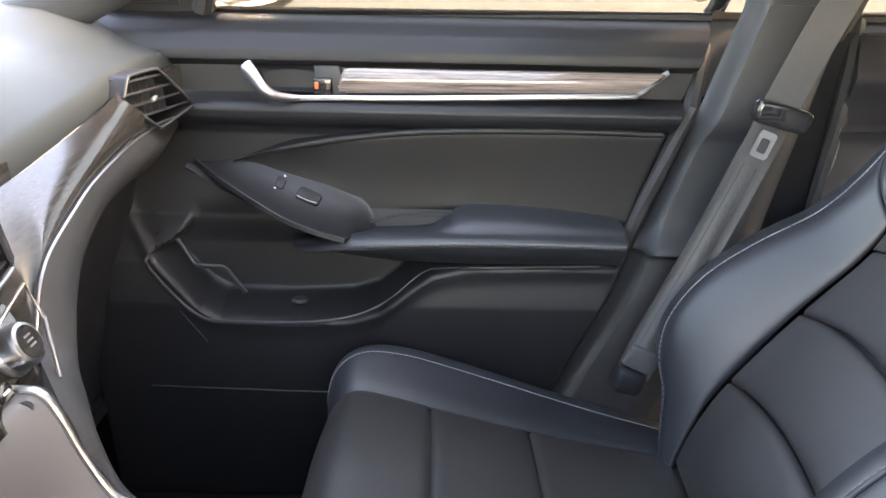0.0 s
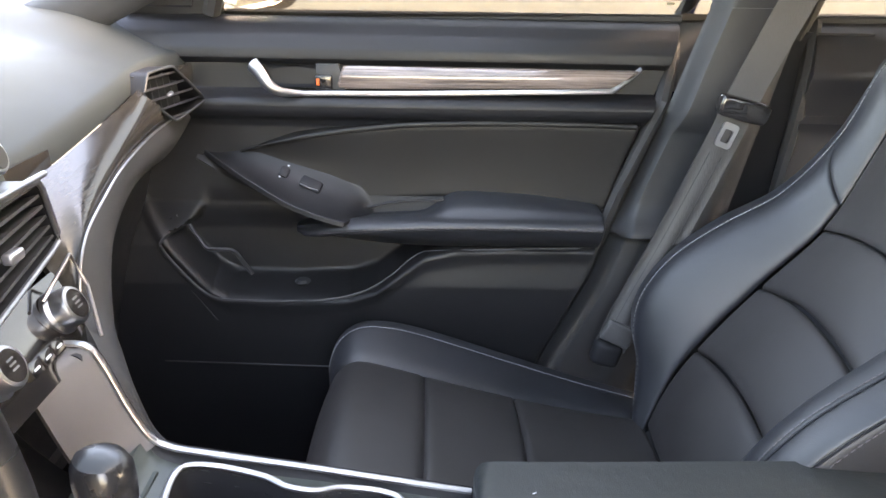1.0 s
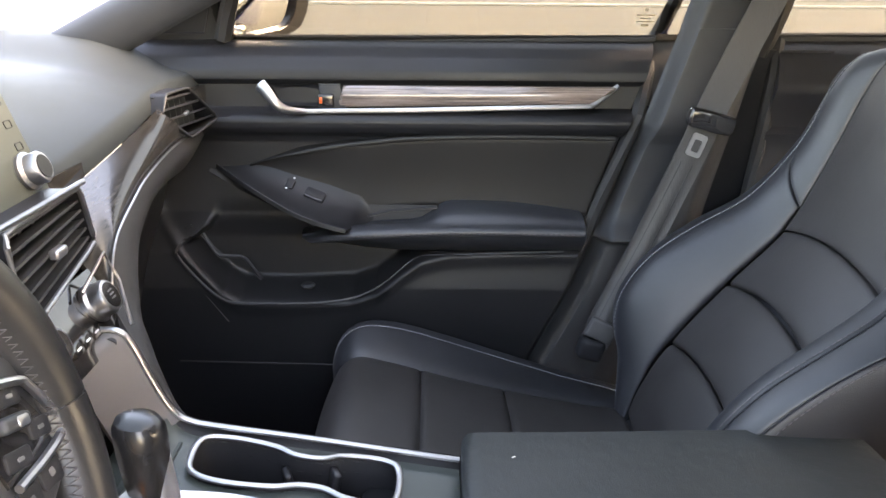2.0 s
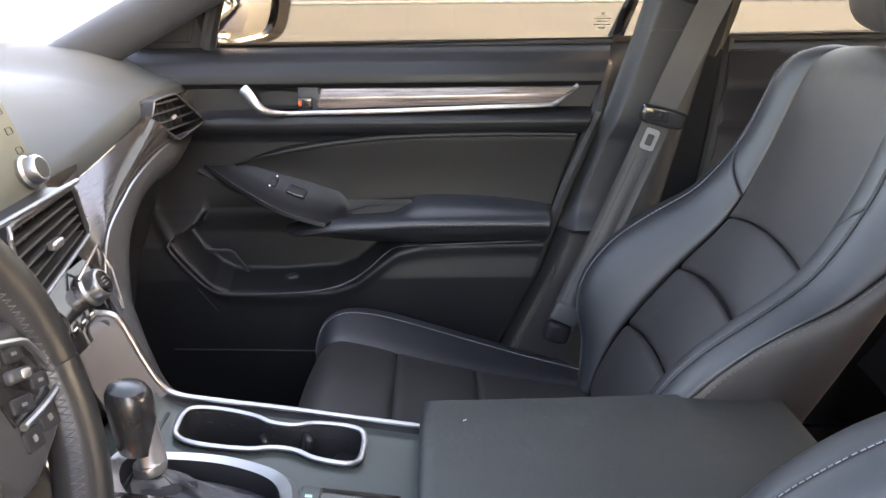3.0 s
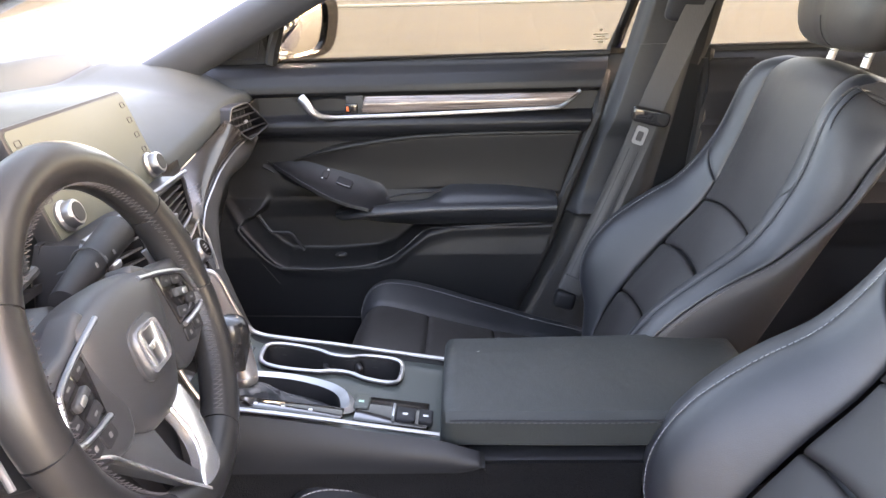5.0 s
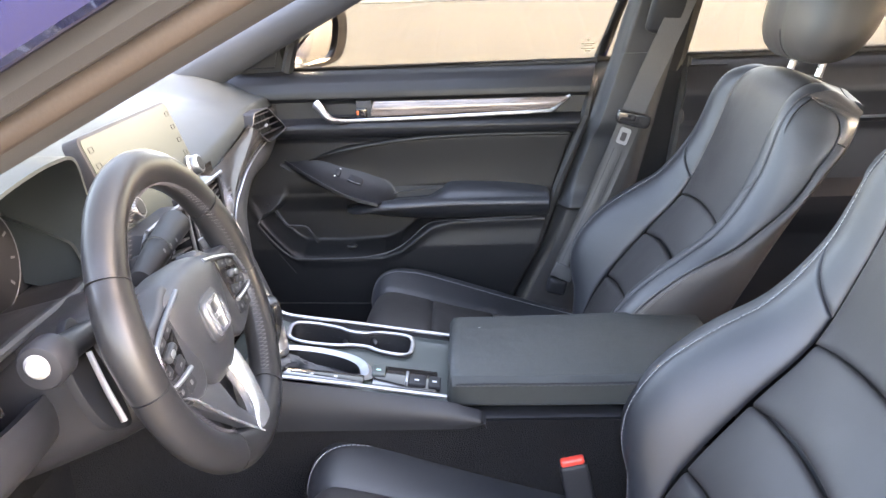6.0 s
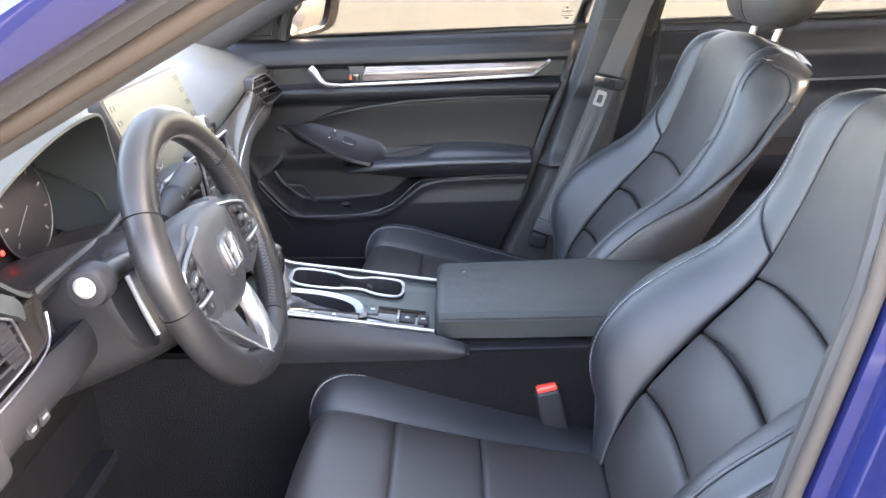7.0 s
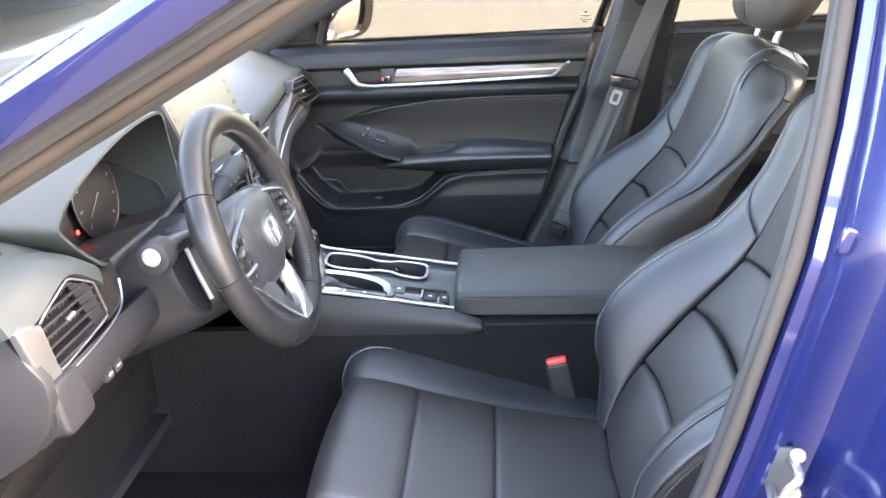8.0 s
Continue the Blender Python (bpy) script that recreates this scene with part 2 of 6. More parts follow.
def sheet(f, nu, nv, thick=0.006, puff=0.0, puff_width=0.012, bm=None, out=None):
    """A sheet with thickness over f(u, v); puff rolls its border inwards, as a sewn panel's."""
    bm = bm or bmesh.new()
    g = [[Vector(f(i / nu, j / nv)) for j in range(nv + 1)] for i in range(nu + 1)]
    lu = sum((g[i + 1][nv // 2] - g[i][nv // 2]).length for i in range(nu))
    lv = sum((g[nu // 2][j + 1] - g[nu // 2][j]).length for j in range(nv))
    top, low = [], []
    sign = 1.0
    if out:
        mean = sum(((g[i + 1][j] - g[i][j]).cross(g[i][j + 1] - g[i][j]) for i in range(nu) for j in range(nv)), Vector())
        sign = 1.0 if mean.dot(Vector(out)) >= 0 else -1.0
    for i in range(nu + 1):
        ra, rb = [], []
        for j in range(nv + 1):
            du = g[min(i + 1, nu)][j] - g[max(i - 1, 0)][j]
            dv = g[i][min(j + 1, nv)] - g[i][max(j - 1, 0)]
            n = du.cross(dv)
            n = n.normalized() * sign if n.length > 1e-12 else Vector((0, 0, 1))
            p = g[i][j]
            if puff:
                d = min(i / nu * lu, (1 - i / nu) * lu, j / nv * lv, (1 - j / nv) * lv)
                p = p - n * puff * math.exp(-(d / puff_width) ** 1.3)
            ra.append(bm.verts.new(p))
            rb.append(bm.verts.new(p - n * thick))
        top.append(ra)
        low.append(rb)
    for i in range(nu):
        for j in range(nv):
            bm.faces.new((top[i][j], top[i + 1][j], top[i + 1][j + 1], top[i][j + 1]))
            bm.faces.new((low[i][j], low[i][j + 1], low[i + 1][j + 1], low[i + 1][j]))
    for i in range(nu):
        for k, fl in ((0, False), (nv, True)):
            q = (top[i][k], low[i][k], low[i + 1][k], top[i + 1][k])
            bm.faces.new(q if not fl else q[::-1])
    for j in range(nv):
        for k, fl in ((0, True), (nu, False)):
            q = (top[k][j], low[k][j], low[k][j + 1], top[k][j + 1])
            bm.faces.new(q if not fl else q[::-1])
    return bm


def eased(n_fine, f):
    """Wrap f(u, v) so that samples crowd towards the borders."""
    def e(t):
        return 0.5 - 0.5 * math.cos(math.pi * t) if n_fine else t
    return lambda u, v: f(lerp(u, e(u), 0.7), lerp(v, e(v), 0.7))


def sweep(points, radius, n=10, squash=(1, 1), up=(0, 0, 1), bm=None, closed=False, taper=None, power=1.0):
    """A tube along points, elliptical by squash (across, along up)."""
    bm = bm or bmesh.new()
    pts = [Vector(p) for p in points]
    m = len(pts)
    rings = []
    for i, p in enumerate(pts):
        if closed:
            d = pts[(i + 1) % m] - pts[i - 1]
        else:
            d = pts[min(i + 1, m - 1)] - pts[max(i - 1, 0)]
        d.normalize()
        a = d.cross(Vector(up))
        a = a.normalized() if a.length > 1e-6 else Vector((1, 0, 0))
        b = a.cross(d)
        r = radius * (taper(i / (m - 1)) if taper else 1)
        ring = []
        for k in range(n):
            t = 2 * math.pi * (k + 0.5) / n
            c, s = math.cos(t), math.sin(t)
            c, s = math.copysign(abs(c) ** power, c), math.copysign(abs(s) ** power, s)
            ring.append(p + a * c * r * squash[0] + b * s * r * squash[1])
        rings.append(ring)
    if closed:
        rings.append(None)
        rows = [[bm.verts.new(p) for p in r] for r in rings[:-1]]
        rows.append(rows[0])
        for x, y in zip(rows, rows[1:]):
            for i in range(n):
                bm.faces.new((x[i], x[(i + 1) % n], y[(i + 1) % n], y[i]))
        return bm
    return skin(bm, rings)


def stitches(points, radius, dash=0.006, gap=0.0028, lift=None):
    """Sewn thread along a line: short capsules in one mesh."""
    bm = bmesh.new()
    pts = [Vector(p) for p in points]
    run, out = 0.0, []
    for a, b in zip(pts, pts[1:]):
        n = max(1, int((b - a).length / 0.0015))
        for i in range(n):
            out.append(lerp(a, b, i / n))
    start, acc = 0, 0.0
    i = 0
    while i < len(out) - 1:
        j = i
        acc = 0.0
        while j < len(out) - 1 and acc < dash:
            acc += (out[j + 1] - out[j]).length
            j += 1
        if j > i:
            sweep([out[i], out[(i + j) // 2], out[j]] if j - i > 1 else [out[i], out[j]], radius, 5, bm=bm)
        acc = 0.0
        while j < len(out) - 1 and acc < gap:
            acc += (out[j + 1] - out[j]).length
            j += 1
        i = max(j, i + 1)
    return bm


def block(size, at=(0, 0, 0), turn=(0, 0, 0), bevel=0.004, segments=3, bm=None, taper=(1, 1)):
    """A rounded block, its top scaled by taper."""
    bm = bm or bmesh.new()
    made = bmesh.new()
    bmesh.ops.create_cube(made, size=1)
    for v in made.verts:
        k = taper if v.co.z > 0 else (1, 1)
        v.co = Vector((v.co.x * size[0] * k[0], v.co.y * size[1] * k[1], v.co.z * size[2]))
    if bevel:
        bmesh.ops.bevel(made, geom=list(made.edges), offset=min(bevel, min(size) * 0.49), segments=segments, affect="EDGES", profile=0.5)
    made.transform(pose(*at, *turn))
    me = bpy.data.meshes.new("tmp")
    made.to_mesh(me)
    made.free()
    bm.from_mesh(me)
    bpy.data.meshes.remove(me)
    return bm


def disc(radius, depth, m, n=32, bevel=0.002, r2=None, bm=None):
    """A short rounded cylinder along z, placed by m."""
    bm = bm or bmesh.new()
    r2 = radius if r2 is None else r2
    prof = [(0.0, 0), (radius - bevel, 0), (radius, bevel), (r2, depth - bevel), (r2 - bevel, depth), (0.0, depth)]
    return lathe(prof, m, n, bm)


def lathe(prof, m, n=32, bm=None):
    bm = bm or bmesh.new()
    rows = []
    for r, z in prof:
        if r < 1e-6:
            rows.append([bm.verts.new(m @ Vector((0, 0, z)))])
        else:
            rows.append([bm.verts.new(m @ Vector((r * math.cos(2 * math.pi * k / n), r * math.sin(2 * math.pi * k / n), z))) for k in range(n)])
    for a, b in zip(rows, rows[1:]):
        for k in range(n):
            j = (k + 1) % n
            if len(a) == 1 and len(b) == 1:
                continue
            if len(a) == 1:
                bm.faces.new((a[0], b[j], b[k]))
            elif len(b) == 1:
                bm.faces.new((a[k], a[j], b[0]))
            else:
                bm.faces.new((a[k], a[j], b[j], b[k]))
    return bm


def slab(outline, m, depth, bevel=0.0015, bm=None, segments=2):
    """A flat shape with rounded edges: the outline in the xy plane of m, raised by depth along its z."""
    bm = bm or bmesh.new()
    made = bmesh.new()
    f = made.faces.new([made.verts.new((p[0], p[1], 0)) for p in outline])
    ext = bmesh.ops.extrude_face_region(made, geom=[f])
    bmesh.ops.translate(made, verts=[v for v in ext["geom"] if isinstance(v, bmesh.types.BMVert)], vec=(0, 0, depth))
    if bevel:
        top = [e for e in made.edges if all(abs(v.co.z - depth) < 1e-6 for v in e.verts)]
        bmesh.ops.bevel(made, geom=top, offset=bevel, segments=segments, affect="EDGES", profile=0.5)
    made.transform(m)
    me = bpy.data.meshes.new("tmp")
    made.to_mesh(me)
    made.free()
    bm.from_mesh(me)
    bpy.data.meshes.remove(me)
    return bm


def band(outer, inner, m, depth, bm=None):
    """A flat ring between two outlines of one length, raised by depth."""
    bm = bm or bmesh.new()
    n = len(outer)
    v = [[bm.verts.new(m @ Vector((p[0], p[1], z))) for p in o] for o, z in ((outer, 0), (outer, depth), (inner, depth), (inner, 0))]
    for a, b in ((0, 1), (1, 2), (2, 3), (3, 0)):
        for i in range(n):
            j = (i + 1) % n
            bm.faces.new((v[a][i], v[a][j], v[b][j], v[b][i]))
    return bm


def rounded(w, h, r, n=5):
    """The outline of a rounded rectangle about the origin."""
    out = []
    for cx, cy, a0 in ((w / 2 - r, h / 2 - r, 0), (-w / 2 + r, h / 2 - r, 90), (-w / 2 + r, -h / 2 + r, 180), (w / 2 - r, -h / 2 + r, 270)):
        for k in range(n + 1):
            a = radians(a0 + 90 * k / n)
            out.append((cx + r * math.cos(a), cy + r * math.sin(a)))
    return out


def frame_of(origin, x_axis, y_axis):
    """A pose whose x and y axes are given; z follows."""
    x = Vector(x_axis).normalized()
    z = x.cross(Vector(y_axis)).normalized()
    y = z.cross(x)
    m = Matrix((x, y, z)).transposed().to_4x4()
    m.translation = Vector(origin)
    return m


# ---- ground and distance ----
bm = bmesh.new()
skin(bm, [[(-600, -600, 0), (-600, 600, 0)], [(600, -600, 0), (600, 600, 0)]], closed_ring=False)
structure(part("ground", bm, SAND), "dry pale sandy open ground around the car", "ground")
bm = block((160, 0.5, 0.12), (0, 34.0, 0.06), bevel=0.03)
structure(part("kerb", bm, CONCRETE), "long pale concrete kerb across the sandy ground", "kerb")
bm = block((120, 60, 0.06), (-67, 25, 0.03), bevel=0.02)
structure(part("pavement", bm, CONCRETE), "bright pale concrete apron ahead of the car", "pavement")


# ---- shell of the car ----
def belt_line(x):
    return 1.0 + 0.006 * (x - 0.2)


def a_line(x):
    """Height of the lower edge of the windscreen pillars."""
    return 1.044 + 0.518 * (x + 0.152) - 0.30 * max(0, x - 0.25) ** 1.5


bm = sheet(lambda u, v: (lerp(-0.95, 2.1, u), lerp(-0.74, 0.74, v), 0.245 + 0.05 * smooth(0.35, 0.1, abs(v - 0.5)) + 0.30 * smooth(0.13, 0.0, u)), 40, 24, 0.05)
structure(part("floor", bm, CARPET), "black carpeted footwell floor of the car", "floor")
bm = sheet(lambda u, v: (lerp(0.42, 1.95, u), lerp(-0.60, 0.60, v), 1.395 - 0.05 * abs(2 * v - 1) ** 3 - 0.04 * (2 * u - 1) ** 4), 24, 24, 0.03)
structure(part("ceiling", bm, HEADLINER), "grey cloth headliner under the roof", "ceiling")
bm = sheet(lambda u, v: (lerp(-0.94, -0.80, u), lerp(-0.74, 0.74, v), lerp(0.25, 0.93, u)), 4, 4, 0.03)
structure(part("wall_front", bm, HARD), "black bulkhead at the end of the footwells", "bulkhead")
bm = sheet(lambda u, v: (lerp(1.55, 1.85, u), lerp(-0.72, 0.72, v), lerp(0.30, 1.0, u)), 6, 12, 0.06)
structure(part("wall_rear", bm, SOFT), "black bulkhead behind the rear bench", "bulkhead")

car = thing("saloon", (0, 0, 0.0), "metallic blue saloon car body with open driver door", "car")
# roof skin
bm = sheet(lambda u, v: (lerp(0.40, 2.0, u), lerp(-0.64, 0.64, v), 1.455 - 0.06 * abs(2 * v - 1) ** 3 - 0.05 * (2 * u - 1) ** 4), 20, 20, 0.02)
part("roof", bm, BLUE, car)
for side in (-1, 1):
    part("roof_rail", sweep(curve([(0.48, side * 0.615, 1.385), (0.8, side * 0.640, 1.395), (1.3, side * 0.640, 1.385), (1.8, side * 0.630, 1.34), (2.1, side * 0.650, 1.26)], 24), 0.055, 10, squash=(1.0, 0.5)), BLUE, car)
    part("rear_quarter", sheet(lambda u, v: (lerp(1.58, 2.45, u) - 0.10 * v + 0.12 * u * (1 - v), side * lerp(0.84, 0.655, v), lerp(0.80, 1.36 - 0.22 * u ** 2, v)), 12, 10, 0.03), BLUE, car)
# bonnet and wings ahead of the windscreen
bm = sheet(lambda u, v: (lerp(-1.75, -0.92, u), lerp(-0.86, 0.86, v), 0.80 + 0.10 * u - 0.10 * abs(2 * v - 1) ** 4 - 0.06 * (1 - u) ** 3), 12, 20, 0.02)
part("bonnet", bm, BLUE, car)
for side in (-1, 1):
    bm = sheet(lambda u, v: (lerp(-1.75, -0.62, u), side * (0.90 - 0.05 * v), lerp(0.25, 0.80, v)), 10, 8, 0.02)
    part("front_wing", bm, BLUE, car)
    part("kick_panel", sheet(lambda u, v: (lerp(-0.92, -0.29, u), side * (0.712 + 0.01 * v), lerp(0.24, 0.66, v)), 8, 6, 0.012), CARPET, car, "black carpeted footwell side")
    # door sill
    bm = block((1.9, 0.10, 0.16), (0.55, side * 0.775, 0.26), bevel=0.03)
    part("sill", bm, BLUE, car)


def pillar_path(side, n=26, lift=0.05):
    out = []
    for i in range(n):
        x = lerp(-0.72, 0.52, i / (n - 1))
        out.append(Vector((x - 0.46 * lift, side * (0.705 - 0.10 * smooth(-0.2, 0.6, x)), a_line(x) + 0.888 * lift)))
    return out


# pillar trims inside
for side in (-1, 1):
    bm = sweep(pillar_path(side, lift=0.036 if side < 0 else 0.052), 0.045 if side < 0 else 0.040, 14, squash=(0.55, 1.0))
    part("pillar_trim", bm, PILLAR, car, "grey plastic windscreen pillar trim")

# driver-side windscreen pillar, outer skin and door seal
A_SECTION = [(-0.020, 0.016), (-0.028, 0.026), (-0.046, 0.030), (-0.052, 0.022), (-0.066, 0.024), (-0.080, 0.040),
             (-0.084, 0.050), (-0.078, 0.060), (-0.060, 0.066), (-0.035, 0.068), (-0.012, 0.064), (-0.006, 0.02)]
rings = []
for i in range(30):
    x = lerp(-0.78, 0.60, i / 29)
    y0 = -0.72 + 0.07 * smooth(0.1, 0.7, x)
    z0 = a_line(x)
    rings.append([(x - 0.46 * q, y0 + d, z0 + 0.888 * q) for d, q in A_SECTION])
part("a_pillar", skin(bmesh.new(), rings), BLUE, car, "metallic blue outer windscreen pillar")
seal_line = [(x, -0.722 + 0.07 * smooth(0.1, 0.7, x), a_line(x) + 0.006) for x in [lerp(-0.78, 0.60, i / 29) for i in range(30)]]
part("door_seal", sweep(seal_line, 0.0085, 10, squash=(1.0, 1.0)), RUBBER, car, "dusty brown rubber door seal")
seal2 = [(x - 0.010, y - 0.016, z + 0.012) for x, y, z in seal_line]
part("seal_lip", sweep(seal2, 0.012, 8, squash=(1.0, 1.0)), PILLAR, car, "grey rubber seal lip")

# driver-side centre pillar
B_LINE = [(0.25, 0.30), (0.475, 0.375), (0.60, 0.437), (0.722, 0.484), (0.80, 0.504), (0.948, 0.537), (1.084, 0.564), (1.18, 0.578), (1.32, 0.59)]
B_SECTION = [(0.20, -0.69), (0.06, -0.70), (0.032, -0.715), (0.018, -0.738), (0.020, -0.752), (0.028, -0.757), (0.029, -0.774), (0.033, -0.781), (0.040, -0.778),
             (0.056, -0.772), (0.074, -0.774), (0.083, -0.790), (0.088, -0.835), (0.094, -0.872), (0.104, -0.880), (0.13, -0.875), (0.2, -0.80)]


def b_lean(z):
    """The body side leans inwards above the belt line."""
    return 0.22 * max(0, z - 0.98) + 0.10 * max(0, z - 0.98) ** 2


zs = [lerp(0.27, 1.33, i / 30) for i in range(31)]
rings = [[(ramp_table(B_LINE, z) + dx, y + b_lean(z), z) for dx, y in B_SECTION] for z in zs]
part("b_pillar", skin(bmesh.new(), rings), BLUE, car, "metallic blue centre pillar in the door opening")
part("door_seal", sweep([(ramp_table(B_LINE, z) + 0.010, -0.745 + b_lean(z), z) for z in zs], 0.0065, 10), RUBBER, car, "dusty brown rubber door seal")
part("seal_lip", sweep([(ramp_table(B_LINE, z) + 0.008, -0.733 + b_lean(z), z) for z in zs], 0.0080, 8), SEAL, car)
part("pillar_trim", sheet(lambda u, v: (ramp_table(B_LINE, lerp(0.27, 1.33, u)) + lerp(0.034, 0.2, v), -0.695 + b_lean(lerp(0.27, 1.33, u)) + 0.05 * v, lerp(0.27, 1.33, u)), 30, 6, 0.01), PILLAR, car)
# striker
sx, sz = ramp_table(B_LINE, 0.80) + 0.018, 0.792
plate = part("striker", slab(rounded(0.030, 0.052, 0.010), frame_of((sx + 0.028, -0.778, sz - 0.012), (1, -0.25, 0), (0.2, 0, 1)), 0.004, 0.001), PILLAR, car, "steel door latch striker")
part("loop", sweep(curve([(sx + 0.018, -0.778, sz - 0.028), (sx + 0.012, -0.808, sz - 0.026), (sx + 0.020, -0.812, sz - 0.008), (sx + 0.030, -0.808, sz + 0.004), (sx + 0.032, -0.778, sz + 0.004)], 20), 0.0042, 8), CHROME, plate)
for dz in (-0.03, 0.01):
    part("bolt", disc(0.007, 0.004, frame_of((sx + 0.036, -0.784, sz + dz), (1, -0.25, 0), (0.2, 0, 1)), 12, 0.001), SILVER, plate)
part("bump_stop", block((0.014, 0.008, 0.024), (ramp_table(B_LINE, 1.0) + 0.031, -0.778, 1.0), (0, 14, 0), 0.0035, ), BLUE, car, "blue plug in the pillar")

# driver-side rear door skin behind the pillar
rear_d = thing("rear_door", (1.1, -0.88, 0.3), "closed metallic blue rear car door", "car door")
part("door_skin", sheet(lambda u, v: (ramp_table(B_LINE, lerp(0.27, 1.0, v)) + 0.118 + 0.95 * u, -0.888 - 0.025 * math.sin(math.pi * min(1, v * 1.1)) + 0.03 * u, lerp(0.27, 1.0, v)), 20, 20, 0.03, puff=0.012, puff_width=0.012), BLUE, rear_d)
part("door_lining", sheet(lambda u, v: (lerp(0.66, 1.6, u), -0.72, lerp(0.27, 1.0, v)), 8, 8, 0.03), SOFT, rear_d)
part("door_handle", block((0.19, 0.03, 0.026), (0.90, -0.925, 0.90), (0, 0, 0), 0.012), CHROME, rear_d, "chrome outer pull handle")
part("window_frame", sweep([(ramp_table(B_LINE, z) + 0.135, -0.87 + b_lean(z), z) for z in (1.0, 1.1, 1.2, 1.3)], 0.022, 8), GLOSS, rear_d)


# open driver door, swung wide on its front hinges
# stands out of view; added to block sky light from the front left
swing = pose(-0.37, -0.875, 0.0, 0, 0, -68)
front_d = thing("front_door", (-0.37, -0.875, 0.3), "open metallic blue front driver door swung wide", "car door")
part("door_skin", sheet(lambda u, v: swing @ Vector((lerp(0.0, 1.02, u), -0.03 - 0.03 * math.sin(math.pi * min(1, 1.1 * v)), lerp(0.30, 0.98, v))), 10, 10, 0.02, puff=0.006, puff_width=0.010), BLUE, front_d)
part("door_lining", sheet(lambda u, v: swing @ Vector((lerp(0.02, 1.0, u), 0.075 - 0.03 * v ** 2, lerp(0.30, 0.97, v))), 10, 12, 0.03, puff=0.008, puff_width=0.02), SOFT, front_d, "black soft-touch door lining")
part("armrest", block((0.46, 0.07, 0.06), (0, 0, 0), (0, 0, 0), 0.02), LEATHER, front_d).matrix_basis = swing @ pose(0.56, 0.115, 0.70)
part("window_frame", sweep([swing @ Vector(p) for p in ((0.10, 0.03, 0.97), (0.34, 0.06, 1.15), (0.62, 0.10, 1.27), (0.95, 0.12, 1.30), (1.0, 0.06, 0.97))], 0.016, 8), SEAL, front_d)


def glass_pane(name, corners, label, parent=None, mat=GLASS):
    """A gently bowed pane between four corners."""
    a, b, c, d = (Vector(p) for p in corners)
    bow = (b - a).cross(d - a).normalized() * 0.015

    def f(u, v):
        return lerp(lerp(a, b, u), lerp(d, c, u), v) + bow * (1 - (2 * u - 1) ** 2) * (1 - (2 * v - 1) ** 2)
    ob = part(name, sheet(f, 8, 8, 0.004), mat, parent)
    ob.visible_shadow = mat is not SCREENGLASS
    if not parent:
        structure(ob, label, "window")
    return ob


glass_pane("window_1", [(-1.05, -0.68, 0.985), (-1.05, 0.68, 0.985), (0.46, 0.52, 1.37), (0.46, -0.52, 1.37)], "clear laminated windscreen glass", mat=SCREENGLASS)
glass_pane("window_2", [(1.95, -0.56, 1.33), (1.95, 0.56, 1.33), (2.3, 0.6, 1.0), (2.3, -0.6, 1.0)], "dark tinted rear windscreen glass", mat=REARGLASS)
glass_pane("window_3", [(0.68, -0.86, 1.0), (1.55, -0.84, 1.02), (1.5, -0.66, 1.33), (0.74, -0.70, 1.33)], "dark tinted rear side window glass", mat=REARGLASS)

# ---- passenger door ----
door = thing("door_1", (0.1, 0.80, 0.27), "closed black front passenger door with wood trim and armrest", "car door", kind="structure")
REAR_EDGE = [(0.25, 0.245), (0.475, 0.344), (0.604, 0.408), (0.739, 0.453), (0.886, 0.507), (1.01, 0.548)]
POCKET = [(-0.30, 0.76), (-0.237, 0.677), (-0.20, 0.635), (-0.165, 0.597), (-0.14, 0.582), (-0.05, 0.579), (0.05, 0.584), (0.09, 0.598), (0.13, 0.630), (0.165, 0.655), (0.21, 0.666), (0.30, 0.670), (0.5, 0.673)]
DOOR_FACE = [(0.25, 0.70), (0.40, 0.678), (0.50, 0.668), (0.60, 0.662), (0.66, 0.670), (0.72, 0.712), (0.74, 0.714), (0.78, 0.718), (0.84, 0.718), (0.850, 0.712),
             (0.857, 0.700), (0.866, 0.692), (0.876, 0.690), (0.884, 0.694), (0.890, 0.708), (0.893, 0.726), (0.932, 0.728), (0.936, 0.716), (0.942, 0.709), (0.955, 0.711), (0.975, 0.722), (0.990, 0.738), (0.998, 0.756), (1.0, 0.772)]

POCKET_FRONT = [(0.60, -0.24), (0.645, -0.240), (0.662, -0.243), (0.675, -0.232), (0.684, -0.208), (0.70, -0.19), (0.72, -0.18)]


def door_y(x, z):
    y = ramp_table(DOOR_FACE, z)
    # the lower roll of the trim band fades towards the dash
    front = smooth(-0.10, -0.26, x)
    if 0.885 < z < 0.94:
        y = lerp(y, 0.715, front * 0.6)
    line = ramp_table(POCKET, x)
    if z < 0.75:
        inside = smooth(line - 0.010, line + 0.024, z) * smooth(-0.008, 0.008, x - ramp_table(POCKET_FRONT, z)) * smooth(0.748, 0.670, z)
        lip = math.exp(-((z - line + 0.010) / 0.014) ** 2)
        y = lerp(y, 0.727, inside) - 0.006 * lip
    return y


def door_point(u, v):
    z = lerp(0.25, 1.0, v)
    x = lerp(-0.33, ramp_table(REAR_EDGE, z), u)
    return (x, door_y(x, z), z)


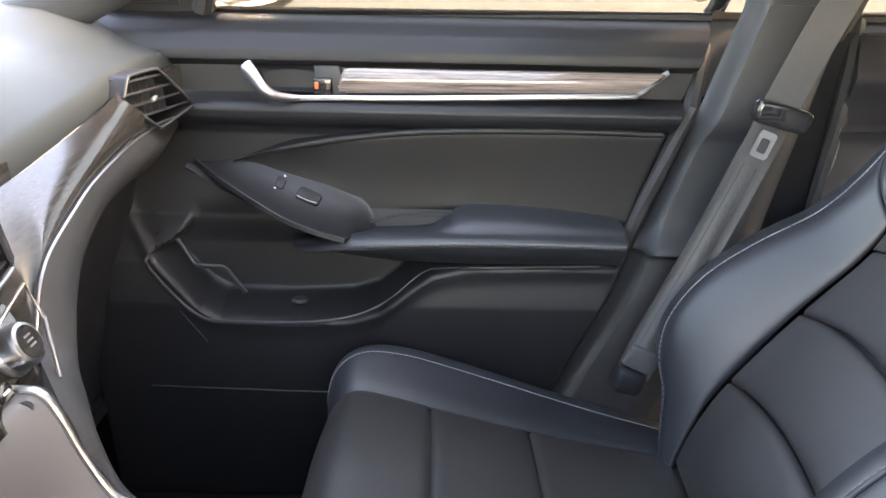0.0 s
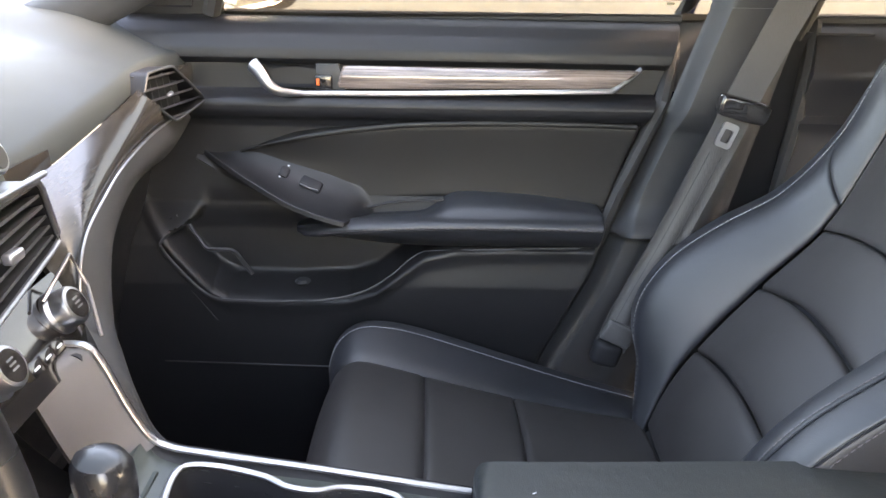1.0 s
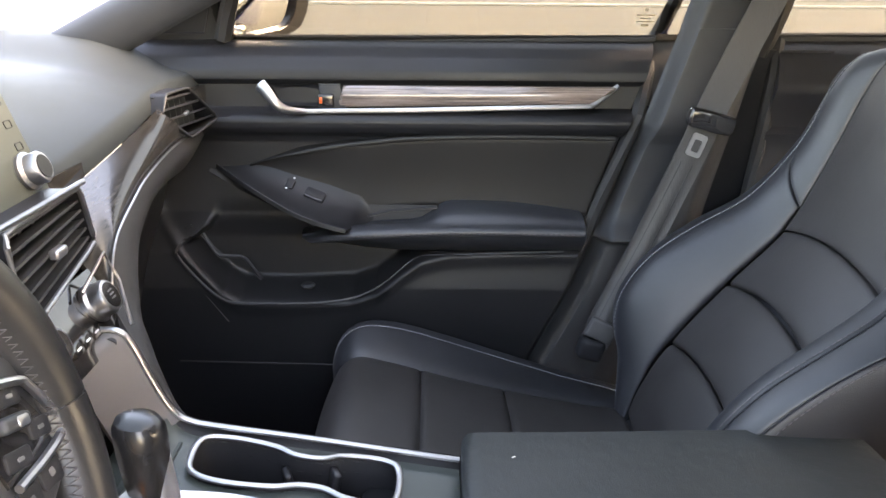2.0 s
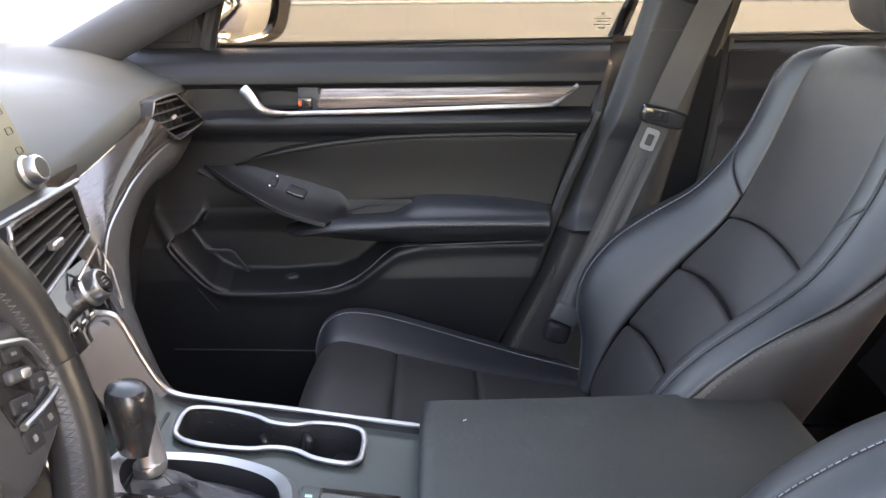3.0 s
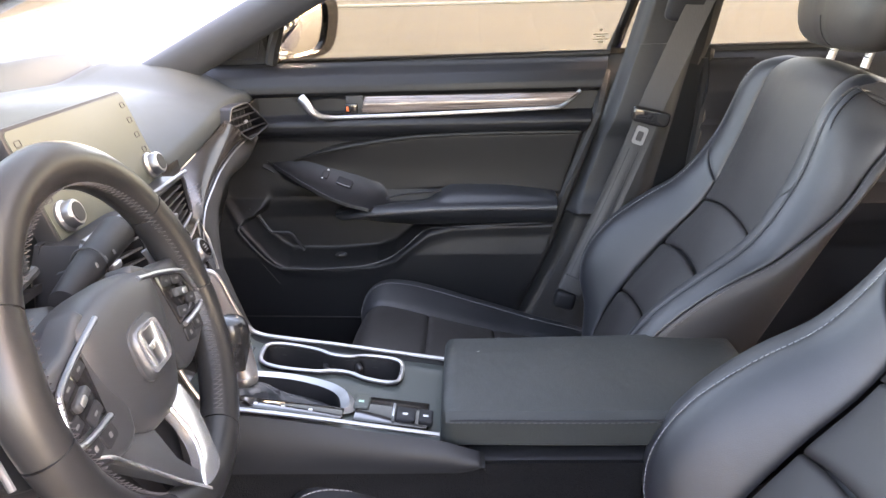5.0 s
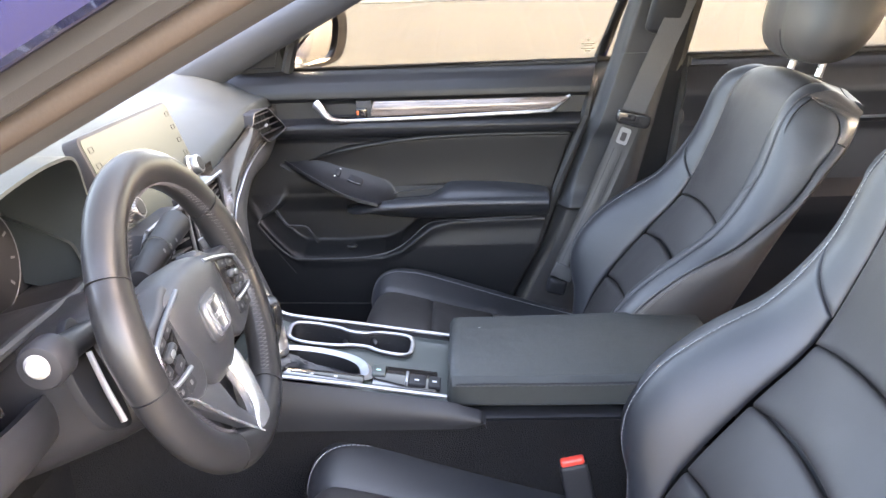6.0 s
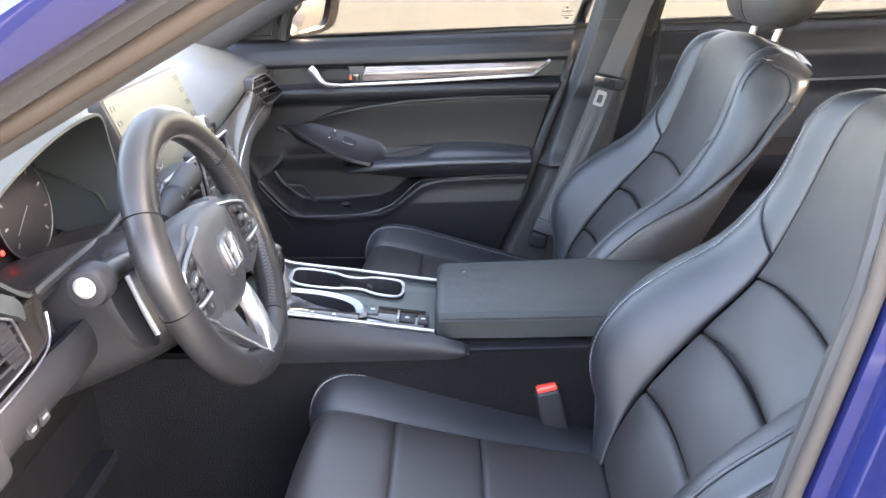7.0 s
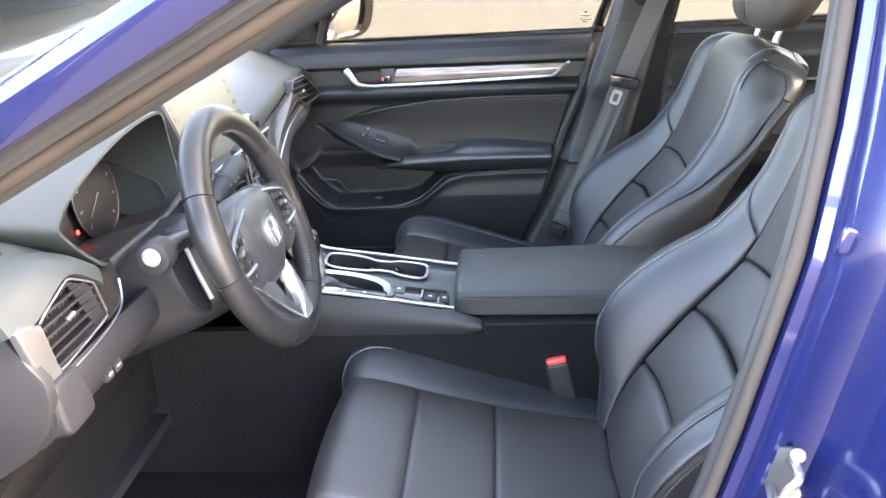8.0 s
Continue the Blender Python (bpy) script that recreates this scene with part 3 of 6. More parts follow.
# rows of the grid crowd where the face is creased
part("door_panel", sheet(door_point, 280, 230, 0.02), DOORSKIN, door)
part("door_shell", sheet(lambda u, v: (lerp(-0.36, 0.64, u), 0.90 - 0.10 * v ** 3, lerp(0.25, 0.965, v)), 8, 8, 0.02), BLUE, door, "blue outer door skin")
part("window_seal", sweep([(lerp(-0.30, 0.55, i / 12), 0.770, belt_line(lerp(-0.30, 0.55, i / 12)) + 0.002) for i in range(13)], 0.007, 8), SEAL, door)
INSERT_TOP = [(-0.125, 0.7995), (-0.06, 0.818), (0.008, 0.832), (0.08, 0.842), (0.155, 0.849), (0.310, 0.853), (0.52, 0.851)]
INSERT_LOW = [(-0.125, 0.799), (-0.056, 0.782), (0.031, 0.752), (0.074, 0.722), (0.119, 0.727), (0.194, 0.732), (0.23, 0.728), (0.52, 0.712)]


def insert_point(u, v):
    z = lerp(0.735, 0.85, v)
    x = lerp(-0.125, ramp_table(REAR_EDGE, z) - 0.004, u)
    z0, z1 = table(INSERT_LOW, x), table(INSERT_TOP, x)
    return (x, lerp(0.7175, 0.7005 + 0.010 * math.sin(math.pi * (1 - v) * 0.62), smooth(0.0, 0.16, u)), lerp(z0, z1, v))


part("leather_insert", sheet(eased(1, insert_point), 90, 26, 0.014, puff=0.006, puff_width=0.006), DOORHIDE, door, "black leather door insert")
# its padded upper edge
part("insert_welt", sweep([(x, lerp(0.715, 0.7035, smooth(-0.125, -0.03, x)), table(INSERT_TOP, x) - 0.001) for x in [lerp(-0.120, 0.482, i / 60) for i in range(61)]], 0.0052, 10, taper=lambda t: 0.35 + 0.65 * smooth(0.0, 0.22, t)), DOORHIDE, door)
LIP = [(-0.206, 0.684), (-0.230, 0.676), (-0.241, 0.663), (-0.236, 0.649), (-0.214, 0.622), (-0.186, 0.594), (-0.166, 0.580), (-0.140, 0.574), (-0.05, 0.573), (0.03, 0.578), (0.08, 0.593), (0.115, 0.617), (0.150, 0.646), (0.185, 0.658), (0.30, 0.663), (0.43, 0.666)]
lip_line = [Vector((p.x, door_y(p.x, p.y) - 0.0005, p.y)) for p in curve(LIP, 120)]
part("pocket_lip", sweep([sum(lip_line[max(0, i - 3):i + 4], Vector()) / len(lip_line[max(0, i - 3):i + 4]) for i in range(120)], 0.0036, 8, squash=(0.6, 1.0), taper=lambda t: 1.0 - 0.6 * smooth(0.55, 0.75, t)), SOFT, door)
part("frame_edge", sweep([(0.560, 0.800, 0.99), (0.585, 0.795, 1.06), (0.61, 0.77, 1.16), (0.63, 0.72, 1.30)], 0.010, 8), BLUE, door)
# wood band and chrome edge
WOOD_X = (0.040, 0.482)


def wood_point(u, v):
    x = lerp(WOOD_X[0], WOOD_X[1] - 0.042 * (1 - v), u) - 0.010 * (1 - v) * (1 - u)
    z0, z1 = lerp(0.8965, 0.9035, u), 0.9335
    z = lerp(z0, z1, v)
    return (x, 0.718 - 0.016 * math.sin(math.pi * lerp(0.15, 0.85, v)), z)


part("wood_trim", sheet(eased(1, wood_point), 40, 12, 0.008, puff=0.003, puff_width=0.002), WOOD, door, "glossy dark brown grained wood trim")
chrome_line = [(-0.055, 0.702, 0.8935), (-0.03, 0.700, 0.8915), (0.03, 0.700, 0.8925), (0.15, 0.700, 0.8945), (0.30, 0.701, 0.8985), (0.425, 0.703, 0.902), (0.443, 0.706, 0.904), (0.46, 0.710, 0.916), (0.484, 0.716, 0.934)]
part("chrome_strip", sweep(curve(chrome_line, 60), 0.0042, 8, squash=(0.8, 1.0)), CHROME, door, "polished chrome strip under the wood")
# inner handle: a chrome blade curving out of its cup
handle = part("door_handle", sweep(curve([(-0.088, 0.690, 0.934), (-0.079, 0.684, 0.925), (-0.066, 0.680, 0.908), (-0.052, 0.683, 0.8975), (-0.035, 0.692, 0.8935), (-0.02, 0.698, 0.892)], 30), 0.0115, 10, squash=(0.8, 1.0), taper=lambda t: 1.0 - 0.62 * t), CHROME, door, "curved chrome inner door handle")
part("handle_cup", sheet(lambda u, v: (lerp(-0.085, 0.008, u) + 0.012 * (1 - v) , 0.726 + 0.004 * math.sin(math.pi * u) * math.sin(math.pi * v), lerp(0.8955, 0.9345, v)), 14, 10, 0.004, puff=-0.008, puff_width=0.004), HARD, door)
lock = part("lock_bezel", slab([(0.0, 0.0), (0.040, 0.0), (0.030, 0.039), (-0.004, 0.039)], frame_of((0.004, 0.722, 0.8955), (1, 0, 0), (0, 0, 1)), 0.014, 0.002), PILLAR, door, "dark grey lock bezel")
part("lock_button", block((0.026, 0.010, 0.022), (0.012, 0.706, 0.908), (0, 0, 0), 0.003), GLOSS, lock)
part("lock_mark", block((0.005, 0.004, 0.010), (0.004, 0.7015, 0.909), (0, 0, 0), 0.001), ORANGE, lock, "orange lock mark")


# armrest: soft pad lofted along the door
ARM_BACK = [(-0.035, 0.690), (0.0, 0.698), (0.05, 0.703), (0.085, 0.709), (0.160, 0.714), (0.180, 0.724), (0.208, 0.741), (0.248, 0.743), (0.331, 0.739), (0.421, 0.727), (0.45, 0.720)]
ARM_LIP_Y = [(-0.035, 0.692), (-0.015, 0.662), (0.03, 0.640), (0.10, 0.633), (0.45, 0.635)]
ARM_LIP_Z = [(-0.035, 0.682), (0.0, 0.697), (0.04, 0.708), (0.115, 0.7135), (0.207, 0.717), (0.312, 0.717), (0.45, 0.715)]
ARM_LOW_Z = [(-0.035, 0.676), (0.02, 0.672), (0.10, 0.662), (0.20, 0.657), (0.45, 0.657)]


def arm_ring(x):
    """Section of the armrest: pad, rounded lip, sewn edge, and the face falling back to the door."""
    zb, y, z, low = (table(q, x) for q in (ARM_BACK, ARM_LIP_Y, ARM_LIP_Z, ARM_LOW_Z))
    k = min(1.0, (0.70 - y) / 0.06)
    sect = [(0.728, zb - 0.004), (0.712, zb), (0.694, zb - 0.001), (lerp(0.694, y, 0.5), lerp(zb, z, 0.55) + 0.004 * k), (y + 0.016 * k, z + 0.002 * k), (y + 0.004 * k, z - 0.003 * k), (y, z - 0.009 * k),
            (y + 0.003 * k, z - 0.017 * k), (y + 0.015 * k, lerp(z, low, 0.55)), (y + 0.040 * k, lerp(z, low, 0.85)), (0.700, low), (0.728, low - 0.004)]
    return [(x, p.x, p.y) for p in curve(sect, 45)]


arm_rings = [arm_ring(lerp(-0.035, 0.432, i / 60)) for i in range(61)]
for dx, k in ((0.434, 0.96), (0.4365, 0.86)):
    r = arm_ring(dx)
    arm_rings.append([(dx, lerp(0.712, y, k), lerp(0.70, z, k)) for _, y, z in r])
part("armrest", skin(bmesh.new(), arm_rings), LEATHER, door, "padded black leather armrest")
seam = [Vector(arm_ring(x)[26]) for x in [lerp(0.005, 0.430, i / 60) for i in range(61)]]
part("stitching", stitches([p + Vector((0, -0.0012, 0.0026)) for p in seam], 0.0006, 0.004, 0.0018), DARK_THREAD, door)
part("crease", sweep([p + Vector((0, 0.0004, -0.0006)) for p in seam], 0.0013, 6), HARD, door)
# dark grab slot between the pad and the insert
part("grab_recess", sheet(lambda u, v: (lerp(0.072, 0.205, u), 0.7035 + 0.004 * v, lerp(0.706, 0.734, v)), 8, 3, 0.004), SEAL, door)
part("slot_lip", sweep(curve([(0.075, 0.6995, 0.7165), (0.119, 0.699, 0.727), (0.194, 0.6985, 0.732)], 12), 0.0022, 6), SOFT, door)


# switch plinth that falls from the dash to the armrest
def plinth(u, v):
    up = spline([(-0.178, 0.730, 0.812), (-0.104, 0.721, 0.812), (-0.046, 0.716, 0.800), (0.016, 0.714, 0.780), (0.058, 0.711, 0.754), (0.092, 0.703, 0.716)], u)
    lo = spline([(-0.178, 0.722, 0.800), (-0.124, 0.678, 0.778), (-0.082, 0.656, 0.759), (-0.040, 0.642, 0.739), (0.002, 0.634, 0.7245), (0.046, 0.630, 0.7135)], u)
    a, b = 1 - (1 - v) ** 1.7, v ** 1.6
    return (lerp(lo.x, up.x, v), lerp(lo.y, up.y, a), lerp(lo.z, up.z, b) - 0.016 * smooth(0.86, 1.0, u) ** 2 * v)


panel = part("switch_panel", sheet(plinth, 40, 24, 0.004), DOORSKIN, door, "black window switch panel")
part("panel_skirt", sheet(lambda u, v: Vector(plinth(u, 0)).lerp(Vector((lerp(-0.19, 0.045, u), 0.716, lerp(0.785, 0.672, u))), v) + Vector((0, 0.010, 0.004)) * math.sin(math.pi * v), 24, 10, 0.006), DOORSKIN, door)
part("edge_line", sweep([Vector(plinth(i / 30, 0)) + Vector((0, -0.002, 0.001)) for i in range(31)], 0.0014, 6), SOFT, panel)


def on_plinth(u, v):
    p = Vector(plinth(u, v))
    return frame_of(p, Vector(plinth(u + 0.04, v)) - p, Vector(plinth(u, v + 0.1)) - p)


part("window_switch", slab(rounded(0.034, 0.020, 0.004), on_plinth(0.60, 0.52), 0.005, 0.002), HARD, panel)
part("switch_edge", sweep([on_plinth(0.60, 0.52) @ Vector(p) for p in [(-0.015, -0.008, 0.005), (0.002, -0.009, 0.006), (0.014, -0.006, 0.005)]], 0.0007, 6), SILVER, panel)
part("lock_switch", slab(rounded(0.014, 0.018, 0.003), on_plinth(0.44, 0.55), 0.004, 0.0015), HARD, panel)
for dv in (0.40, 0.70):
    part("marking", slab(rounded(0.003, 0.0025, 0.0008), on_plinth(0.44, dv) @ pose(0, 0, 0.0042), 0.0006, 0), WHITE, panel)
# inside of the map pocket
part("pocket_divider", sweep([(-0.204, 0.702, 0.684), (-0.182, 0.694, 0.652), (-0.176, 0.692, 0.6475), (-0.140, 0.692, 0.6465), (-0.132, 0.692, 0.642), (-0.108, 0.692, 0.606)], 0.0032, 8), SOFT, door)
part("bottle_holder", disc(0.013, 0.008, frame_of((-0.03, 0.700, 0.588), (1, 0, 0), (0, 1, 0)), 20, 0.004), PILLAR, door)
part("trim_line", sweep([(-0.241, 0.672, 0.644), (-0.20, 0.664, 0.590), (-0.161, 0.660, 0.540)], 0.0013, 6), SOFT, door)
part("kick_strip", sweep([(-0.251, 0.664, 0.464), (0.002, 0.664, 0.458), (0.15, 0.665, 0.455)], 0.0016, 6), SOFT, door)
# window pane with its etched marks, mirror sail
glass_pane("pane", [(-0.30, 0.768, 0.985), (0.60, 0.768, 1.0), (0.62, 0.635, 1.33), (0.20, 0.655, 1.30)], "", door)
GLASSMARK = material("faint etched glass marking", (0.30, 0.25, 0.18), 0.7, wear=0.1)
mm = frame_of((0.525, 0.742, 1.036), (1, 0, 0), (0, -0.38, 1))
for w, h, dy in ((0.006, 0.005, 0.017), (0.030, 0.0022, 0.008), (0.018, 0.002, 0.003), (0.030, 0.0022, -0.003), (0.012, 0.004, -0.009)):
    part("etched_mark", slab(rounded(w, h, h * 0.3, 2), mm @ pose(0, dy, 0.0), 0.0004, 0), GLASSMARK, door)
part("mirror_sail", sheet(lambda u, v: Vector((-0.315, 0.752, 0.995)).lerp(Vector((-0.170, 0.752, 0.998)), u).lerp(Vector((-0.175, 0.728, 1.13)).lerp(Vector((-0.128, 0.728, 1.14)), u), v), 8, 8, 0.03, puff=0.006, puff_width=0.006), PILLAR, door, "black triangular mirror sail")
part("sail_bezel", sweep([(-0.285, 0.742, 1.010), (-0.185, 0.742, 1.010), (-0.155, 0.726, 1.11), (-0.18, 0.726, 1.115)], 0.0018, 6, closed=True), HARD, door)
part("door_frame", sweep(curve([(-0.16, 0.757, 1.0), (-0.135, 0.735, 1.07), (-0.10, 0.718, 1.14), (0.1, 0.69, 1.25), (0.4, 0.655, 1.33), (0.6, 0.64, 1.34)], 30), 0.014, 8), SEAL, door)
part("corner_seal", sheet(lambda u, v: (lerp(0.50, 0.615, u) + 0.055 * v, 0.738 + 0.036 * v, lerp(0.90, 1.012, v)), 6, 6, 0.006), SEAL, door)
part("rear_seal", sweep([(x + 0.012, 0.712 + 0.09 * smooth(0.9, 1.0, z), z) for z, x in REAR_EDGE] + [(0.575, 0.765, 1.06), (0.60, 0.735, 1.14), (0.625, 0.66, 1.32)], 0.012, 8), SEAL, door)

# ---- outside mirror ----
wing = thing("wing_mirror", (-0.12, 0.90, 1.0), "black-rimmed outside mirror reflecting the sandy ground", "mirror")
mw = frame_of((-0.122, 0.905, 1.062), (0.62, 0.79, 0.0), (0.12, 0.0, 1))
shape = [(p.x, p.y) for p in curve([(-0.088, -0.060), (0.0, -0.066), (0.075, -0.050), (0.098, 0.01), (0.088, 0.058), (0.04, 0.070), (-0.07, 0.066), (-0.098, 0.04), (-0.100, -0.03)], 48, True)]
part("mirror_glass", slab([(x * 0.84 - 0.010, y * 0.93) for x, y in shape], mw @ pose(0, 0, 0.002), 0.004, 0.001), MIRROR, wing)
part("rim", band([(x * 1.05, y * 1.06) for x, y in shape], [(x * 0.84 - 0.010, y * 0.93) for x, y in shape], mw, 0.014), GLOSS, wing)
rings = [[mw @ Vector((x * k, y * k, -d)) for x, y in shape] for k, d in ((1.05, 0), (1.06, 0.02), (0.98, 0.06), (0.75, 0.09), (0.4, 0.10))]
part("housing", skin(bmesh.new(), rings), GLOSS, wing)
part("foot", block((0.07, 0.14, 0.04), (-0.17, 0.83, 1.0), (0, 0, 0), 0.015), GLOSS, wing)


# ---- passenger centre pillar, belt, rear door ----
pillar = thing("centre_pillar", (0.6, 0.74, 0.3), "grey plastic centre pillar trim between the doors", "pillar", kind="structure")


PILLAR_STEP = [(0.25, 0.004), (0.60, 0.006), (0.660, 0.010), (0.676, 0.008), (0.682, -0.008), (0.688, -0.010), (0.697, -0.002), (0.712, 0.014), (0.735, 0.022), (0.82, 0.022), (0.842, 0.018), (0.862, 0.003), (0.880, -0.005), (0.93, -0.003), (1.0, 0.0)]


def pillar_point(u, v):
    """The trim's face: a scooped panel over a ledge along its front, plain behind the belt."""
    z = lerp(0.25, 1.33, v)
    x0 = ramp_table(REAR_EDGE + [(1.33, 0.635)], z) + 0.022
    wide = lerp(0.19, 0.128, smooth(0.4, 1.1, z))
    x = x0 + wide * u
    y = lerp(0.712, 0.676, smooth(0, 0.16, u)) + 0.012 * smooth(0.80, 1.0, u)
    y += table(PILLAR_STEP, z) * smooth(0.66, 0.52, u)
    return (x, y - 0.16 * max(0, z - 1.0) ** 1.3, z)


lower = part("lower_trim", sheet(lambda u, v: pillar_point(u, lerp(0.0, 0.719, v)), 40, 220, 0.02), PILLAR, pillar)
part("upper_trim", sheet(lambda u, v: (Vector(pillar_point(u, lerp(0.7175, 1.0, v))) + Vector((0, 0.003, 0))), 30, 30, 0.02), PILLAR, pillar)
part("inner_post", sheet(lambda u, v: (lerp(0.60, 0.84, u) - 0.12 * (1 - v), 0.745, lerp(0.27, 0.99, v)), 4, 6, 0.02), HARD, pillar)
part("height_guide", block((0.075, 0.03, 0.10), (0.675, 0.640, 1.115), (8, 12, 0), 0.012), HARD, pillar, "black belt height guide")

belt = thing("seat_belt", (0.45, 0.64, 0.5), "grey webbing seat belt hanging on the pillar with its tongue", "seat belt")
BELT = [(0.715, 0.618, 1.17), (0.690, 0.628, 1.10), (0.640, 0.632, 0.98), (0.606, 0.632, 0.895), (0.590, 0.630, 0.85), (0.53, 0.628, 0.70), (0.475, 0.624, 0.575), (0.455, 0.622, 0.52)]


def belt_point(u, v, w0=0.024):
    c = spline(BELT, v)
    d = (spline(BELT, min(1, v + 0.02)) - spline(BELT, max(0, v - 0.02))).normalized()
    across = Vector((0, -1, 0)).cross(d).normalized()
    twist = 0.25 * smooth(0.55, 1.0, v)
    across = (across + Vector((0, -twist, 0))).normalized()
    return c + across * lerp(-w0, w0, u) + Vector((0, 0.003 * math.sin(math.pi * u * 3) * smooth(0.5, 0.8, v), 0))


part("webbing", sheet(belt_point, 8, 60, 0.0015), WEB, belt)
# thin darker strips paint the shade in the webbing's lengthwise folds
for u in (0.30, 0.70):
    part("fold", sweep([belt_point(u, lerp(0.60, 0.97, i / 16)) + Vector((0, -0.0015, 0)) for i in range(17)], 0.0008, 5), PILLAR, belt)
mb = frame_of((0.608, 0.622, 0.893), (1, 0, -0.18), (0.36, 0, 1))
part("tongue_grip", slab([(p.x, p.y) for p in curve([(-0.034, -0.010), (-0.015, -0.014), (0.020, -0.016), (0.034, -0.012), (0.037, 0.004), (0.030, 0.013), (-0.026, 0.017), (-0.036, 0.010)], 30, True)], mb @ pose(0, 0, -0.006), 0.020, 0.005, segments=3), GLOSS, belt, "black tongue grip")
mt = frame_of((0.588, 0.620, 0.853), (1, 0, -0.36), (0.36, 0, 1))
part("tongue", band(rounded(0.024, 0.036, 0.005), [(x * 0.52, y * 0.54 - 0.001) for x, y in rounded(0.024, 0.036, 0.005)], mt @ pose(0, 0.004, 0.001), 0.003), CHROME, belt, "polished steel tongue")
part("stop_fold", block((0.050, 0.012, 0.035), (0.465, 0.618, 0.545), (0, 25, 0), 0.005), WEB, belt)
part("anchor_cover", block((0.045, 0.03, 0.04), (0.450, 0.625, 0.510), (0, 15, 0), 0.010), HARD, belt)

rear = thing("rear_door", (1.1, 0.80, 0.3), "closed black rear passenger door lining with a chrome strip", "car door")
REAR_FACE = [(0.27, 0.70), (0.60, 0.69), (0.66, 0.66), (0.70, 0.655), (0.73, 0.70), (0.84, 0.715), (0.860, 0.71), (0.866, 0.722), (0.90, 0.72), (0.93, 0.712), (0.98, 0.735), (1.005, 0.775)]
part("door_lining", sheet(lambda u, v: (lerp(0.752 - 0.10 * (1 - v), 1.62, u), ramp_table(REAR_FACE, lerp(0.27, 1.005, v)), lerp(0.27, 1.005, v)), 30, 70, 0.02), SOFT, rear)
part("window_seal", sweep([(0.74, 0.780, 1.006), (1.2, 0.780, 1.011), (1.62, 0.780, 1.016)], 0.010, 8), SEAL, rear)
part("sill_cover", sheet(lambda u, v: (lerp(0.72, 1.66, u), lerp(0.775, 0.812, v), lerp(1.006, 0.985, v)), 6, 3, 0.004), SEAL, rear)
part("door_edge", sweep([(0.752 - 0.10 * (1 - v) , 0.712 + 0.05 * v ** 6, lerp(0.27, 1.005, v)) for v in (0, 0.3, 0.6, 0.8, 0.92, 1.0)], 0.012, 8), SEAL, rear)
part("window_post", sweep(curve([(0.716, 0.762, 0.985), (0.734, 0.742, 1.06), (0.752, 0.705, 1.18), (0.775, 0.655, 1.33)], 14), 0.024, 8), SEAL, rear)
part("chrome_strip", sweep([(0.93, 0.708, 0.868), (1.2, 0.708, 0.870), (1.55, 0.71, 0.874)], 0.0035, 8), CHROME, rear)
part("door_shell", sheet(lambda u, v: (lerp(0.64, 1.7, u), 0.90 - 0.10 * v ** 3, lerp(0.25, 0.965, v)), 8, 8, 0.02), BLUE, rear, "blue outer door skin")
glass_pane("pane", [(0.74, 0.775, 1.0), (1.60, 0.775, 1.01), (1.50, 0.65, 1.33), (0.77, 0.645, 1.33)], "", rear)


# ---- seats ----
BACK_SPINE = [(0.470, 0.450), (0.496, 0.516), (0.536, 0.582), (0.612, 0.677), (0.684, 0.760), (0.730, 0.860), (0.765, 0.955), (0.787, 0.998), (0.822, 1.014), (0.872, 1.002)]
CUSH_SPINE = [(0.046, 0.400), (0.028, 0.470), (0.034, 0.518), (0.062, 0.545), (0.110, 0.538), (0.20, 0.513), (0.30, 0.489), (0.40, 0.470), (0.50, 0.456), (0.54, 0.45)]
CUSH_WIDTH = [(0, 0.215), (0.25, 0.225), (0.4, 0.250), (0.6, 0.262), (1.0, 0.255)]
CUSH_INSET = [(0, 0.15), (0.4, 0.160), (0.7, 0.158), (1.0, 0.150)]
CUSH_BOLSTER = [(0, 0.0), (0.2, 0.010), (0.32, 0.020), (0.48, 0.026), (0.62, 0.018), (0.8, -0.002), (1.0, -0.03)]
EDGE = 0.55
# the backrest's sewn lines, against the spine: how far out they lie and how proud they stand
INSERT_OUT = [(0, 0.118), (0.11, 0.128), (0.25, 0.136), (0.50, 0.136), (0.70, 0.132), (0.85, 0.124), (1.0, 0.110)]
CREST_OUT = [(0, 0.165), (0.11, 0.196), (0.22, 0.220), (0.34, 0.224), (0.45, 0.212), (0.56, 0.198), (0.67, 0.190), (0.78, 0.186), (0.89, 0.180), (1.0, 0.168)]
CREST_RISE = [(0, 0.0), (0.11, 0.020), (0.17, 0.052), (0.23, 0.074), (0.29, 0.077), (0.36, 0.060), (0.46, 0.037), (0.56, 0.018), (0.67, 0.016), (0.75, 0.008), (0.84, -0.004), (0.93, -0.007), (1.0, -0.013)]
RIM_OUT = [(0, 0.185), (0.11, 0.226), (0.22, 0.254), (0.34, 0.262), (0.45, 0.258), (0.56, 0.248), (0.67, 0.236), (0.78, 0.224), (0.89, 0.213), (1.0, 0.201)]
RIM_RISE = [(0, -0.02), (0.11, 0.010), (0.20, 0.058), (0.28, 0.066), (0.38, 0.045), (0.47, 0.008), (0.56, -0.034), (0.67, -0.052), (0.76, -0.054), (0.86, -0.038), (1.0, -0.030)]
BACK_REAR = [(0.575, 0.430), (0.598, 0.500), (0.632, 0.582), (0.682, 0.680), (0.732, 0.770), (0.786, 0.852), (0.834, 0.912), (0.853, 0.945), (0.865, 0.966), (0.876, 0.974)]
